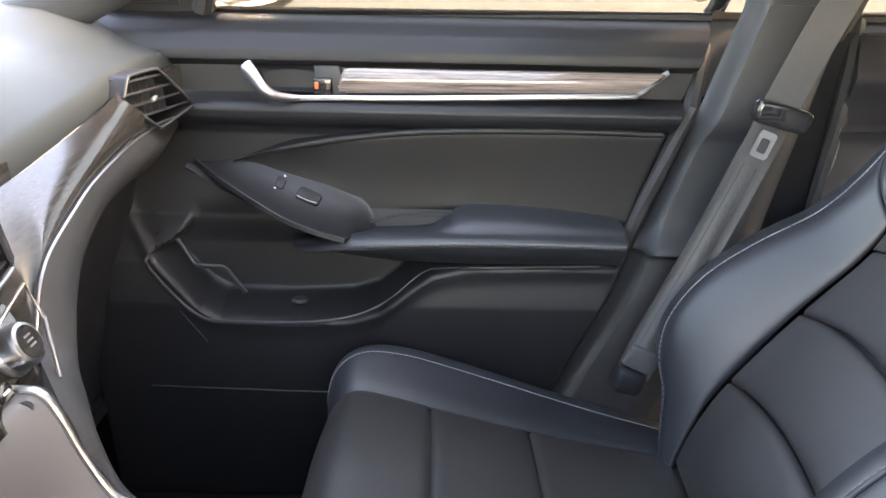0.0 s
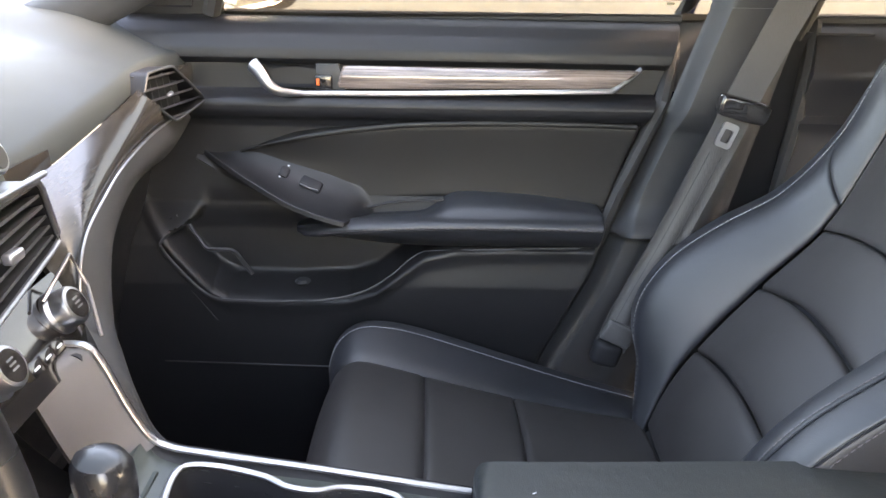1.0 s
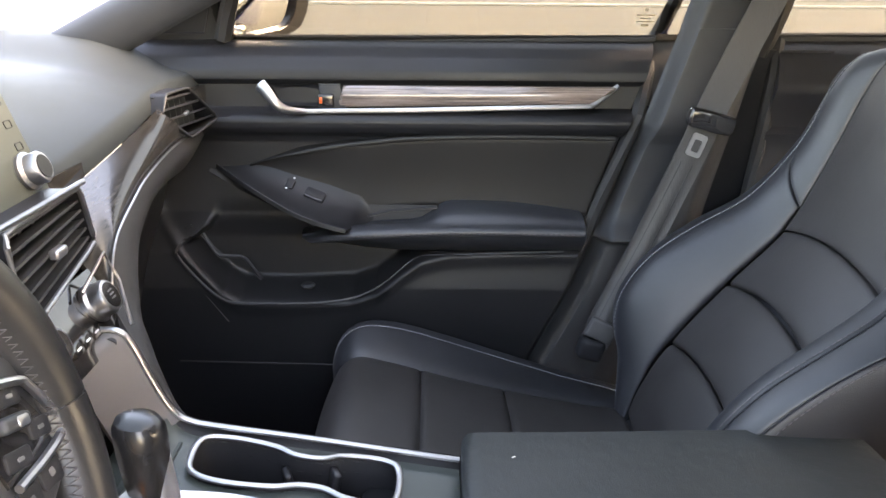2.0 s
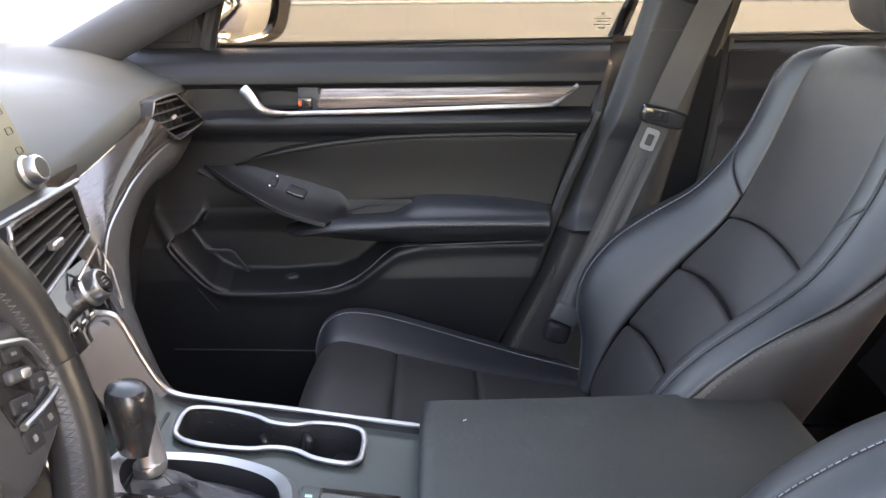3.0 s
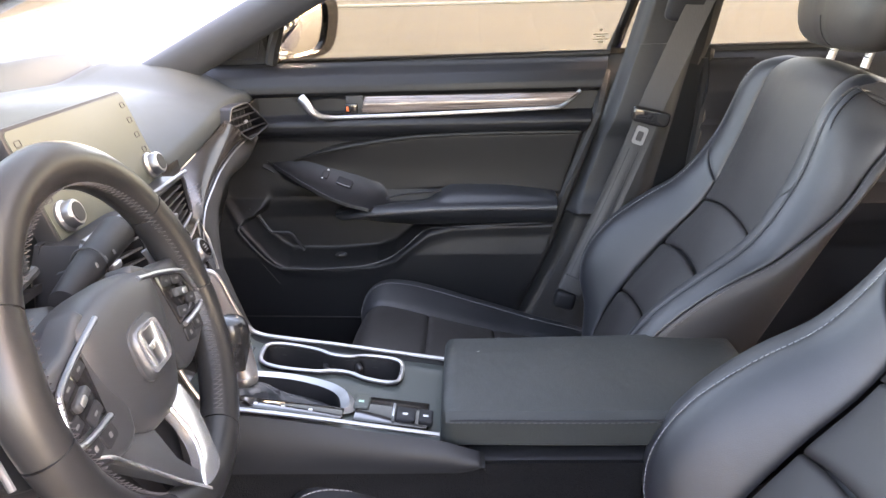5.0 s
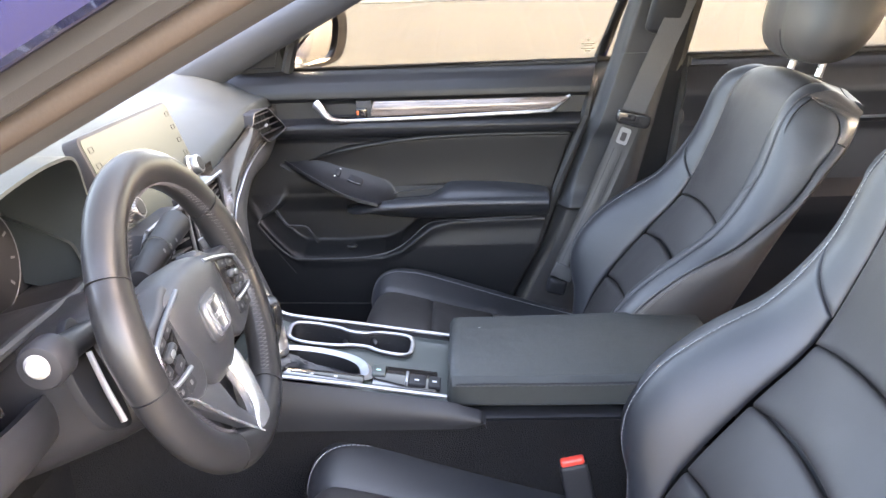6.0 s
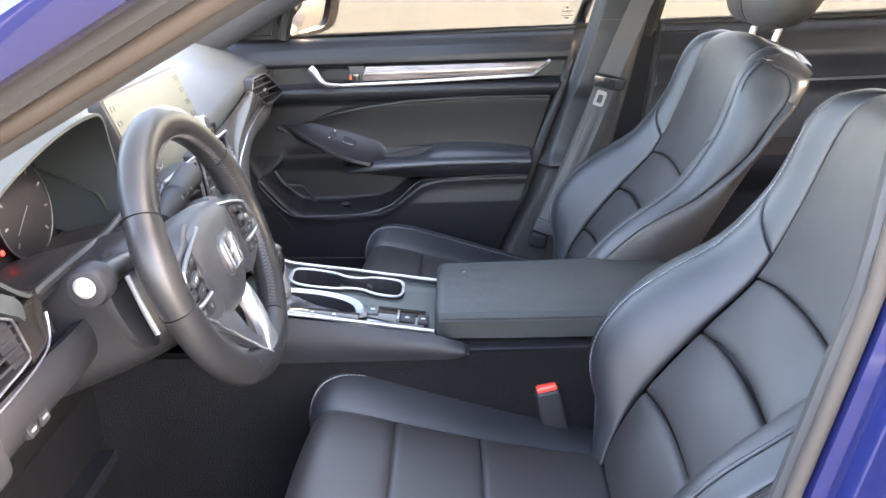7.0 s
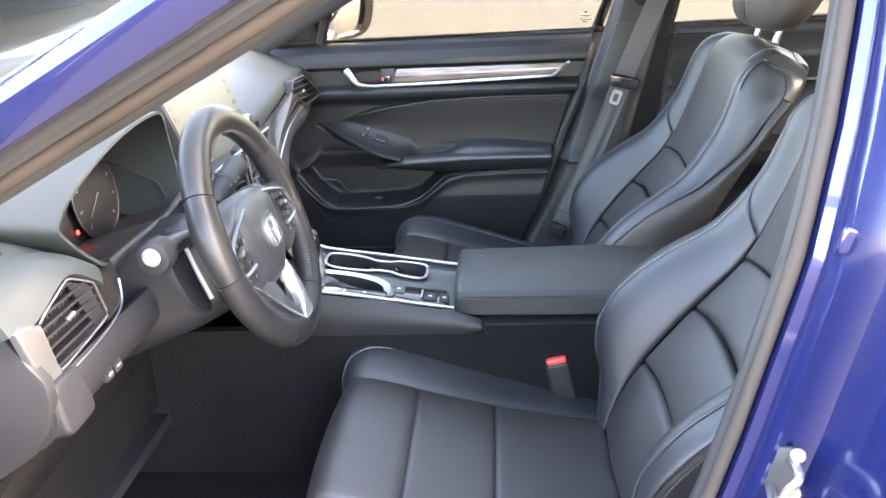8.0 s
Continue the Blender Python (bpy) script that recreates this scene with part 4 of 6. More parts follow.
# the rim seam's way over the shoulder
RIM_TOP_X = [(0.56, 0.770), (0.60, 0.786), (0.667, 0.814), (0.778, 0.828), (0.889, 0.823), (1.0, 0.803)]
RIM_TOP_Z = [(0.56, 0.858), (0.60, 0.884), (0.667, 0.924), (0.778, 0.953), (0.889, 0.977), (1.0, 0.990)]


def seat_surface(spine, width, inset, bolster, s, w):
    """A point of a seat's upholstered face: s along its spine, w across from -1 to 1."""
    p = spline(spine, s)
    d = spline(spine, min(1, s + 0.01)) - spline(spine, max(0, s - 0.01))
    n = Vector((-d.y, d.x)).normalized()
    wi, wo, hb = table(inset, s), table(width, s), table(bolster, s)
    a = abs(w)
    if a <= EDGE:
        y = wi * a / EDGE
        rise = 0.008 * (1 - (a / EDGE) ** 2)
    else:
        t = (a - EDGE) / (1 - EDGE)
        y = lerp(wi, wo, math.sin(math.pi / 2 * t ** 0.8))
        rise = hb * math.sin(math.pi * (0.70 * t ** 0.9)) - (0.006 + 0.45 * max(0, hb)) * smooth(0.75, 1.0, t) ** 2
    return Vector((p.x + n.x * rise, math.copysign(y, w), p.y + n.y * rise)), Vector((n.x, 0, n.y))


def back_at(s, y, rise):
    """A point of the backrest: out from its middle, and proud of its spine."""
    p = spline(BACK_SPINE, s)
    d = spline(BACK_SPINE, min(1, s + 0.02)) - spline(BACK_SPINE, max(0, s - 0.02))
    n = Vector((-d.y, d.x)).normalized()
    return Vector((p.x + n.x * rise, y, p.y + n.y * rise))


def back_skin(s, t):
    """The backrest's skin: t is 1 at the insert's edge, 2 at the sewn crest, 3 at the rim seam, 4 at the rear edge; its sign tells the side."""
    sg, a = (-1 if t < 0 else 1), abs(t)
    yi, yc, yr = table(INSERT_OUT, s), table(CREST_OUT, s), table(RIM_OUT, s)
    hc, hr = table(CREST_RISE, s), table(RIM_RISE, s)
    if a <= 1:
        return back_at(s, sg * yi * a, 0.007 * (1 - a * a) * smooth(1.0, 0.9, s))
    if a <= 2:
        f = a - 1
        return back_at(s, sg * lerp(yi, yc, f), hc * math.sin(math.pi / 2 * f) ** 0.9 + 0.006 * math.sin(math.pi * f) * smooth(1.0, 0.85, s))
    rim = back_at(s, sg * yr, hr).lerp(Vector((table(RIM_TOP_X, s), sg * yr, table(RIM_TOP_Z, s))), smooth(0.57, 0.667, s))
    if a <= 3:
        f = (a - 2) * math.pi / 2
        e = s - 0.21 * smooth(0.52, 1.0, s)
        yc, hc = table(CREST_OUT, e), table(CREST_RISE, e)
        p = back_at(e, sg * yc, hc).lerp(rim, 1 - math.cos(f))
        return Vector((p.x, sg * lerp(yc, yr, math.sin(f)), p.z))
    f = a - 3
    k = spline(BACK_REAR, s)
    return rim.lerp(Vector((k.x, sg * (yr - 0.010), k.y)), f) + Vector((0, sg * 0.012 * math.sin(math.pi * f) * smooth(1.0, 0.8, s), 0))


def cushion_face(s, w):
    return seat_surface(CUSH_SPINE, CUSH_WIDTH, CUSH_INSET, CUSH_BOLSTER, s, w)[0]


def sewn(name, face, s0, s1, w0, w1, mat, parent, nu=24, nv=24, puff=0.0065, width=0.010, label="", bow=0.0):
    """One sewn panel of a face, between two places along it and two across; bow curves its ends."""
    def f(u, v):
        w = lerp(w0, w1, v)
        s = lerp(s0, s1, u) + bow * (1 - (w / EDGE) ** 2)
        return face(s, w)
    return part(name, sheet(eased(1, f), nu, nv, 0.012, puff=puff, puff_width=width, out=(-0.6, 0, 0.8)), mat, parent, label)


def car_seat(label):
    seat = thing("front_seat", (0, 0, 0.30), label, "seat", group="front seats")
    cush = part("cushion", sheet(lambda u, v: cushion_face(lerp(0.0, 1.0, u), lerp(-0.98, 0.98, v)) - Vector((0, 0, 0.016)), 30, 24, 0.02), LEATHER, seat, "black leather seat cushion")
    for s0, s1, w0, w1 in ((0.0, 0.515, -EDGE, EDGE), (0.515, 0.660, -EDGE, EDGE), (0.660, 0.86, -EDGE, EDGE)):
        sewn("insert_panel", cushion_face, s0, s1, w0, w1, INSERT, cush, 40 if s0 == 0 else 26, 30, 0.006, 0.008)
    sewn("rear_panel", cushion_face, 0.86, 1.0, -EDGE, EDGE, LEATHER, cush, 10, 20)
    for sg in (-1, 1):
        sewn("bolster", cushion_face, 0.0, 1.0, sg * EDGE, sg * 1.0, LEATHER, cush, 50, 22, 0.005, 0.009)
        line = [seat_surface(CUSH_SPINE, CUSH_WIDTH, CUSH_INSET, CUSH_BOLSTER, lerp(0.17, 0.98, i / 60), sg * 0.76) for i in range(61)]
        part("stitching", stitches([p + n * 0.0004 for p, n in line], 0.0007, 0.0040, 0.0014), PIPING, cush)

        def skirt(u, v):
            p = cushion_face(u, sg * 0.995)
            return Vector((p.x + 0.02 * v * (1 - u), p.y - sg * (0.010 * v - 0.012 * math.sin(math.pi * v)), lerp(p.z, 0.345, v)))
        part("side_skirt", sheet(skirt, 30, 10, 0.01, out=(0, sg, 0)), LEATHER, seat)
        part("side_shield", block((0.46, 0.03, 0.10), (0.30, sg * 0.235, 0.335), (0, 3, 0), 0.014), HARD, seat)
        part("rail", block((0.55, 0.035, 0.04), (0.28, sg * 0.19, 0.29), (0, 0, 0), 0.006), HARD, seat)
    part("front_skirt", sheet(lambda u, v: (0.032 + 0.01 * v, lerp(-0.20, 0.20, u), lerp(0.405, 0.31, v)), 12, 6, 0.01), HARD, seat)
    # backrest
    back = part("backrest", sheet(lambda u, v: back_skin(u, lerp(-1.0, 1.0, v)) + Vector((0.016, 0, -0.014)), 30, 16, 0.02), LEATHER, seat, "reclined black leather backrest")

    def back_panel(name, s0, s1, t0, t1, mat, nu, nv, puff, width, out, bow=0.0, slant=None):
        """One sewn panel; its ends may bow, or run aslant from one side to the other."""
        def f(u, v):
            t = lerp(t0, t1, v)
            a, b = s0, s1
            if slant:
                a, b = (lerp(slant[0], slant[1], abs(t) - 1) if e is None else e for e in (s0, s1))
            s = lerp(a, b, u) + bow * (1 - min(1, abs(t)) ** 2)
            return back_skin(min(1, max(0, s)), t)
        return part(name, sheet(eased(1, f), nu, nv, 0.012, puff=puff, puff_width=width, out=out), mat, back)
    for s0, s1, bow in ((0.03, 0.222, 0.0), (0.222, 0.333, 0.016), (0.333, 0.444, 0.024), (0.444, 1.0, 0.0)):
        top = s1 == 1.0

        def insert(u, v, s0=s0, s1=s1):
            w = lerp(-1, 1, v)
            b0, b1 = (0.018 if s0 > 0.1 else 0.0), (0.018 if s1 < 1 else 0.0)
            s = lerp(s0 + b0 * (1 - w * w), s1 + b1 * (1 - w * w), u)
            swell = 0.007 * math.sin(math.pi * u) ** 0.8 * (1 - w * w) * (0.4 if s1 == 1.0 else 1.0)
            return back_skin(s, w) + Vector((-0.75, 0, 0.66)) * swell
        part("insert_panel", sheet(eased(1, insert), 60 if top else 26, 30, 0.012, puff=0.0025 if top else 0.0075, puff_width=0.005 if top else 0.009, out=(-0.6, 0, 0.8)), INSERT, back)
    for sg in (-1, 1):
        back_panel("bolster", 0.0, None, sg * 1, sg * 2, LEATHER, 70, 24, 0.0045, 0.007, (-0.7, 0, 0.7), slant=(0.482, 0.556))
        back_panel("upper_bolster", None, 1.0, sg * 1, sg * 2, LEATHER, 50, 20, 0.0022, 0.005, (-0.7, 0, 0.7), slant=(0.482, 0.556))
        back_panel("side_panel", 0.0, 1.0, sg * 2, sg * 3, LEATHER, 90, 16, 0.0022, 0.005, (0, sg, 0))
        back_panel("flank", 0.0, 0.70, sg * 3, sg * 4, INSERT, 70, 16, 0.0022, 0.005, (0, sg, 0))

        def shoulder(u, v):
            """From round the side panel's tip and along the crest, over to the rear edge."""
            if u < 0.5:
                a = back_skin(lerp(0.70, 1.0, u / 0.5), sg * 3)
            elif u < 0.65:
                a = back_skin(1.0, sg * lerp(3, 2.001, (u - 0.5) / 0.15))
            else:
                a = back_skin(lerp(0.79, 1.0, (u - 0.65) / 0.35), sg * 2)
            b = back_skin(lerp(0.70, 1.0, u), sg * 4)
            return a.lerp(b, v) + Vector((0.3, sg * 0.8, 0.5)) * (0.007 * math.sin(math.pi * v) * math.sin(math.pi * min(1, 1.2 * u + 0.1)))
        part("shoulder", sheet(shoulder, 60, 12, 0.006, out=(0.3, sg, 0.6)), LEATHER, back)
        for t, s0, s1, thread, r in ((1.94, 0.03, 0.80, PIPING if sg > 0 else DARK_THREAD, 0.0006), (3.07, 0.10, 0.80, DARK_THREAD, 0.0006)):
            line = [back_skin(lerp(s0, s1, i / 90), sg * t) for i in range(91)]
            part("stitching", stitches([p + Vector((-0.0003, sg * 0.0010, 0.0006)) for p in line], r, 0.0040, 0.0016), thread, back)
        loop = [(lerp(0.02, 1.0, i / 80), 2.001) for i in range(81)] + [(1.0, lerp(2.1, 2.9, i / 8)) for i in range(9)] + [(lerp(1.0, 0.02, i / 80), 3.0) for i in range(81)]
        part("seam", sweep([back_skin(a, sg * t) + Vector((0.0012, -sg * 0.0010, -0.0012)) for a, t in loop], 0.0012, 6), HARD, back)

    def rear_face(u, v):
        k = spline(BACK_REAR, u)
        w = table(RIM_OUT, u) - 0.012
        e = abs(2 * v - 1)
        return Vector((k.x + (1 - e ** 4) * lerp(0.045, 0.022, smooth(0.75, 1.0, u)), lerp(-w, w, v), k.y + 0.004 * (1 - e ** 4) * smooth(0.7, 1.0, u)))

    def cap(u, v):
        a, b = back_skin(1.0, lerp(-2, 2, v)), rear_face(1.0, v)
        return a.lerp(b, u) + Vector((0.005, 0, 0.003)) * math.sin(math.pi * u)
    part("top_cap", sheet(cap, 8, 80, 0.006, out=(0.3, 0, 1)), LEATHER, back)
    part("back_panel", sheet(rear_face, 30, 24, 0.01, out=(1, 0, -0.5)), SOFT, back)
    # headrest on two posts
    head = part("headrest", headrest_mesh(), INSERT, seat, "black leather headrest on two chrome posts")
    part("centre_seam", sweep([head_point(-math.pi / 2 + math.pi * i / 24 - 1.2, 0.0) for i in range(25)], 0.0014, 6), HARD, head)
    for y in (-0.062, 0.062):
        post = part("post", sweep(curve([(0.843, y, 0.985), (0.856, y, 1.03), (0.868, y, 1.075)], 8), 0.0065, 12), CHROME, seat)
        part("collar", disc(0.0125, 0.006, frame_of((0.846, y, 1.010), (1, 0, -0.3), (0, 1, 0)), 20, 0.002), SOFT, post)
        for k in range(3):
            part("notch", disc(0.0072, 0.0016, frame_of((0.851 + 0.0035 * k, y, 1.030 + 0.011 * k), (1, 0, -0.3), (0, 1, 0)), 12, 0.0003), HARD, post)
    return seat


def head_point(a, w):
    """A rounded cushion: a turns in the section, w across from -1 to 1."""
    fall = (1 - abs(w) ** 4.5) ** (1 / 2.4)
    half = 0.150 * w
    c, s = math.cos(a), math.sin(a)
    c, s = math.copysign(abs(c) ** 0.8, c), math.copysign(abs(s) ** 0.8, s)
    depth = lerp(0.060, 0.074, 0.5 + 0.5 * s) * fall
    high = 0.095 * (0.25 + 0.75 * fall)
    crease = 1 - 0.03 * math.exp(-(w / 0.03) ** 2)
    x, z = c * depth * crease, s * high * crease
    return Vector((0.873 + x + 0.28 * z, half, 1.132 + z))


def headrest_mesh():
    rings = [[head_point(2 * math.pi * k / 36, w) for k in range(36)] for w in [math.sin(math.pi / 2 * lerp(-0.985, 0.985, i / 32)) for i in range(33)]]
    return skin(bmesh.new(), rings)


passenger_seat = car_seat("black leather front passenger seat with reclined backrest and headrest")
passenger_seat.matrix_basis = pose(0.005, 0.362, 0.30)
driver_seat = car_seat("black leather driver seat with stitched bolsters behind the wheel")
driver_seat.matrix_basis = pose(-0.010, -0.350, 0.300)

bench = thing("rear_bench", (1.3, 0, 0.3), "black leather rear bench seat in shadow", "bench")
part("cushion", sheet(lambda u, v: (lerp(1.02, 1.55, u), lerp(-0.66, 0.66, v), 0.50 - 0.06 * u - 0.10 * smooth(0.12, 0, u) + 0.02 * math.cos(v * 4 * math.pi)), 20, 40, 0.12), LEATHER, bench)
part("backrest", sheet(lambda u, v: (lerp(1.45, 1.74, u), lerp(-0.66, 0.66, v), lerp(0.45, 1.0, u) + 0.01 * math.cos(v * 4 * math.pi)), 20, 40, 0.10), LEATHER, bench)


# ---- dashboard ----
dash = thing("dashboard", (-0.45, 0, 0.5), "black soft-touch dashboard with gloss trim and chrome lines", "dashboard")
EDGE_X = [(-0.74, -0.180), (-0.60, -0.183), (-0.52, -0.20), (-0.18, -0.225), (0.18, -0.215), (0.30, -0.207), (0.45, -0.204), (0.55, -0.204), (0.64, -0.198), (0.74, -0.188)]
EDGE_Z = [(-0.74, 0.932), (-0.60, 0.932), (-0.50, 0.925), (-0.18, 0.895), (0.18, 0.888), (0.25, 0.893), (0.40, 0.913), (0.50, 0.928), (0.56, 0.939), (0.64, 0.946), (0.74, 0.944)]


def pad_point(u, v):
    y = lerp(-0.742, 0.742, v)
    x0, z0 = table(EDGE_X, y), table(EDGE_Z, y)
    x1 = -0.90 + 0.22 * (abs(y) / 0.74) ** 2.2
    x = lerp(x0, x1, u)
    crown = 0.988 - 0.010 * (abs(y) / 0.74) ** 3
    z = lerp(z0, crown, 1 - (1 - min(1, u / 0.55)) ** 2.1)
    z += -0.014 * smooth(0.585, 0.62, u) + 0.060 * smooth(0.63, 0.78, u) + 0.004 * math.exp(-((u - 0.58) / 0.03) ** 2)
    z += 0.034 * smooth(0.56, 0.72, y) * smooth(-0.22, -0.36, x) * (1 - 0.7 * smooth(0.60, 0.75, u))
    lip = max(0.0, 1 - u / 0.03)
    return (x - 0.006 * lip ** 2, y, z - 0.020 * lip ** 2)


bm = cut_away(sheet(lambda u, v: pad_point(u ** 1.5, v), 90, 120, 0.03, out=(0, 0, 1)), lambda p: -0.596 < p.y < -0.192 and p.x > -0.43)
part("top_pad", bm, DASHTOP, dash, "grained grey-black dash top pad")
part("demister_groove", sweep([Vector(pad_point(0.600, v)) + Vector((0, 0, 0.0015)) for v in [lerp(0.40, 0.955, i / 50) for i in range(51)]], 0.0045, 6), HARD, dash)
part("side_demister", block((0.05, 0.022, 0.006), (-0.225, -0.676, 0.955), (0, -25, 0), 0.002), HARD, dash)
part("demister_slot", block((0.03, 0.20, 0.004), (-0.60, 0.45, 0.973), (0, 4, 0), 0.0015), HARD, dash)

TRIM_LOW = [(-0.20, 0.745, 0.868), (-0.19, 0.612, 0.868), (-0.180, 0.485, 0.869), (-0.172, 0.368, 0.860), (-0.166, 0.300, 0.848), (-0.160, 0.240, 0.835), (-0.156, 0.210, 0.823), (-0.154, 0.192, 0.804), (-0.152, 0.178, 0.779)]


def trim_low(t):
    return spline(TRIM_LOW, t)


def trim_high(t):
    y = lerp(0.745, 0.165, t)
    return Vector((table(EDGE_X, y) + 0.003, y, table(EDGE_Z, y) - 0.014))


RIGHT_VENT = [(0.548, 0.938), (0.613, 0.940), (0.686, 0.883), (0.592, 0.868), (0.528, 0.912)]
LEFT_VENT = [(-0.700, 0.901), (-0.634, 0.922), (-0.584, 0.896), (-0.566, 0.846), (-0.684, 0.836)]
part("gloss_trim", cut_away(sheet(lambda u, v: trim_low(u).lerp(trim_high(u), v) + Vector((0.0055 * math.sin(math.pi * v), 0, 0)), 140, 40, 0.006, out=(1, 0, 0.1)), lambda p: within(RIGHT_VENT, p.y, p.z)), DASHWOOD, dash, "dark grained gloss trim panel reflecting the window")
part("trim_infill", sheet(lambda u, v: Vector((-0.190, lerp(0.278, 0.10, u), 0.757)).lerp(Vector((-0.215, lerp(0.30, 0.10, u), 0.895)), v), 6, 6, 0.01, out=(1, 0, 0.1)), DASHWOOD, dash)
part("chrome_line", sweep([trim_low(i / 50) + Vector((0.004, 0, 0)) for i in range(51)], 0.0013, 8), CHROME, dash, "thin chrome line along the dash")

# padded roll under the chrome line that sweeps down beside the console
ROLL_IN = TRIM_LOW + [(-0.130, 0.150, 0.765), (-0.100, 0.120, 0.735), (-0.080, 0.119, 0.686), (-0.050, 0.119, 0.660)]
ROLL_OUT = [(-0.20, 0.765, 0.846), (-0.186, 0.62, 0.822), (-0.182, 0.53, 0.822), (-0.178, 0.45, 0.820), (-0.172, 0.39, 0.812), (-0.160, 0.32, 0.795), (-0.148, 0.275, 0.777), (-0.136, 0.240, 0.760), (-0.122, 0.205, 0.735), (-0.112, 0.187, 0.718), (-0.094, 0.156, 0.69), (-0.078, 0.152, 0.650), (-0.045, 0.150, 0.62)]


def roll_point(u, v):
    a, b = spline(ROLL_IN, u), spline(ROLL_OUT, u)
    far = b + Vector((-0.075, 0.02 * smooth(0.5, 0.9, u), -0.035))
    c = b * 1.5 - (a + far) * 0.25 + Vector((0.010, 0, 0.004))
    return a * (1 - v) ** 2 + c * (2 * v * (1 - v)) + far * v ** 2


part("padded_roll", sheet(roll_point, 70, 24, 0.012, out=(1, 0, 0.1)), ROLLHIDE, dash, "padded roll sweeping down to the console")
part("glovebox", sheet(lambda u, v: (lerp(-0.245, -0.32, v) - 0.03 * v, lerp(0.12, 0.76, u), lerp(0.83, 0.40, v)), 20, 16, 0.03, puff=0.006, out=(1, 0, 0)), HARD, dash, "black glovebox lid in shadow")
part("under_dash", sheet(lambda u, v: (lerp(-0.33, -0.85, v), lerp(-0.72, 0.72, u), lerp(0.43, 0.40, v)), 6, 6, 0.02), HARD, dash)


def air_vent(quad, parent, slats=6, depth=0.045, rim=VENTRIM, rim_radius=0.0027):
    """An air vent with a bright rim; quad: its four corners, the upper outer and upper inner ones first."""
    q = [Vector(p) for p in quad]
    ring = []
    for i in range(4):
        a, b, c = q[i - 1], q[i], q[(i + 1) % 4]
        ring += [b.lerp(a, 0.14), b.lerp(a, 0.05).lerp(b.lerp(c, 0.05), 0.5), b.lerp(c, 0.14)]
    vent = part("air_vent", sheet(lambda u, v: q[0].lerp(q[1], u).lerp(q[3].lerp(q[2], u), v) - Vector((depth, 0, 0)), 6, 6, 0.006), HARD, parent, "slatted air vent with bright rim")
    part("rim", sweep(ring, rim_radius, 8, closed=True), rim, vent)
    wall = [[p + Vector((0.002, 0, 0)) for p in ring], [p - Vector((depth, 0, 0)) for p in ring]]
    part("duct", skin(bmesh.new(), wall, caps=False), HARD, vent)
    for k in range(slats):
        t = (k + 0.6) / (slats + 0.2)
        a, b = q[0].lerp(q[3], t), q[1].lerp(q[2], t)
        part("slat", sheet(lambda u, v: a.lerp(b, lerp(0.02, 0.98, u)) + Vector((-0.003 - 0.020 * v, 0, -0.006 * v)), 6, 3, 0.0026), PILLAR, vent)
        if k == slats // 2:
            c = a.lerp(b, 0.5)
            part("vane_tab", block((0.010, 0.022, 0.010), (c.x + 0.001, c.y, c.z), (0, 0, 0), 0.003), SILVER, vent, "silver vane tab")
    for k in range(5):
        t = (k + 0.8) / 5.6
        a, b = q[0].lerp(q[1], t), q[3].lerp(q[2], t)
        part("vane", sheet(lambda u, v: a.lerp(b, lerp(0.04, 0.96, u)) + Vector((-0.030 - 0.012 * v, 0, 0)), 3, 2, 0.0018), HARD, vent)
    return vent


def corner_vent(outline, plane, parent, rim, rim_radius, slats, label, back=HARD, vanes=7):
    """A vent behind a five-cornered opening: level slats over upright vanes."""
    c = Vector(outline[0]) * 0
    for p in outline:
        c += Vector(p) / len(outline)

    def at(y, z, d=0.0):
        return Vector((plane(y, z) - d, y, z))
    n = len(outline)
    ring = []
    for i in range(n):
        p0, p1, p2 = Vector(outline[i - 1]), Vector(outline[i]), Vector(outline[(i + 1) % n])
        ring += [p1.lerp(p0, 0.16), p1.lerp(p0, 0.05).lerp(p1.lerp(p2, 0.05), 0.5), p1.lerp(p2, 0.16)]
    vent = part("air_vent", skin(bmesh.new(), [[at(p.x, p.y, 0.001) for p in ring], [at(p.x, p.y, 0.045) for p in ring], [at(p.x, p.y, 0.045).lerp(at(c.x, c.y, 0.045), 0.97) for p in ring]], caps=False), back, parent, label)
    part("rim", sweep([at(p.x, p.y) for p in ring], rim_radius, 8, closed=True), rim, vent)

    def span(z):
        ys = []
        for (y0, z0), (y1, z1) in zip(outline, outline[1:] + outline[:1]):
            if (z0 > z) != (z1 > z):
                ys.append(y0 + (z - z0) * (y1 - y0) / (z1 - z0))
        return min(ys), max(ys)
    z0, z1 = min(p[1] for p in outline), max(p[1] for p in outline)
    for k in range(slats):
        z = lerp(z0, z1, (k + 0.55) / (slats + 0.1))
        ya, yb = span(z)
        part("slat", sheet(lambda u, v: at(lerp(ya, yb, u), z - 0.007 * v, 0.003 + 0.020 * v), 4, 3, 0.0028), HARD, vent)
        if k == slats // 2:
            part("vane_tab", block((0.006, 0.016, 0.005), at((ya + yb) / 2, z, 0.004), (8, 0, 0), 0.002), SILVER, vent, "silver vane tab")
    for k in range(vanes):
        y = lerp(c.x - 0.05, c.x + 0.05, k / (vanes - 1))
        part("vane", sheet(lambda u, v: at(y, lerp(c.y - 0.026, c.y + 0.026, u), 0.016 + 0.012 * v), 3, 2, 0.0018), PILLAR, vent)
    return vent


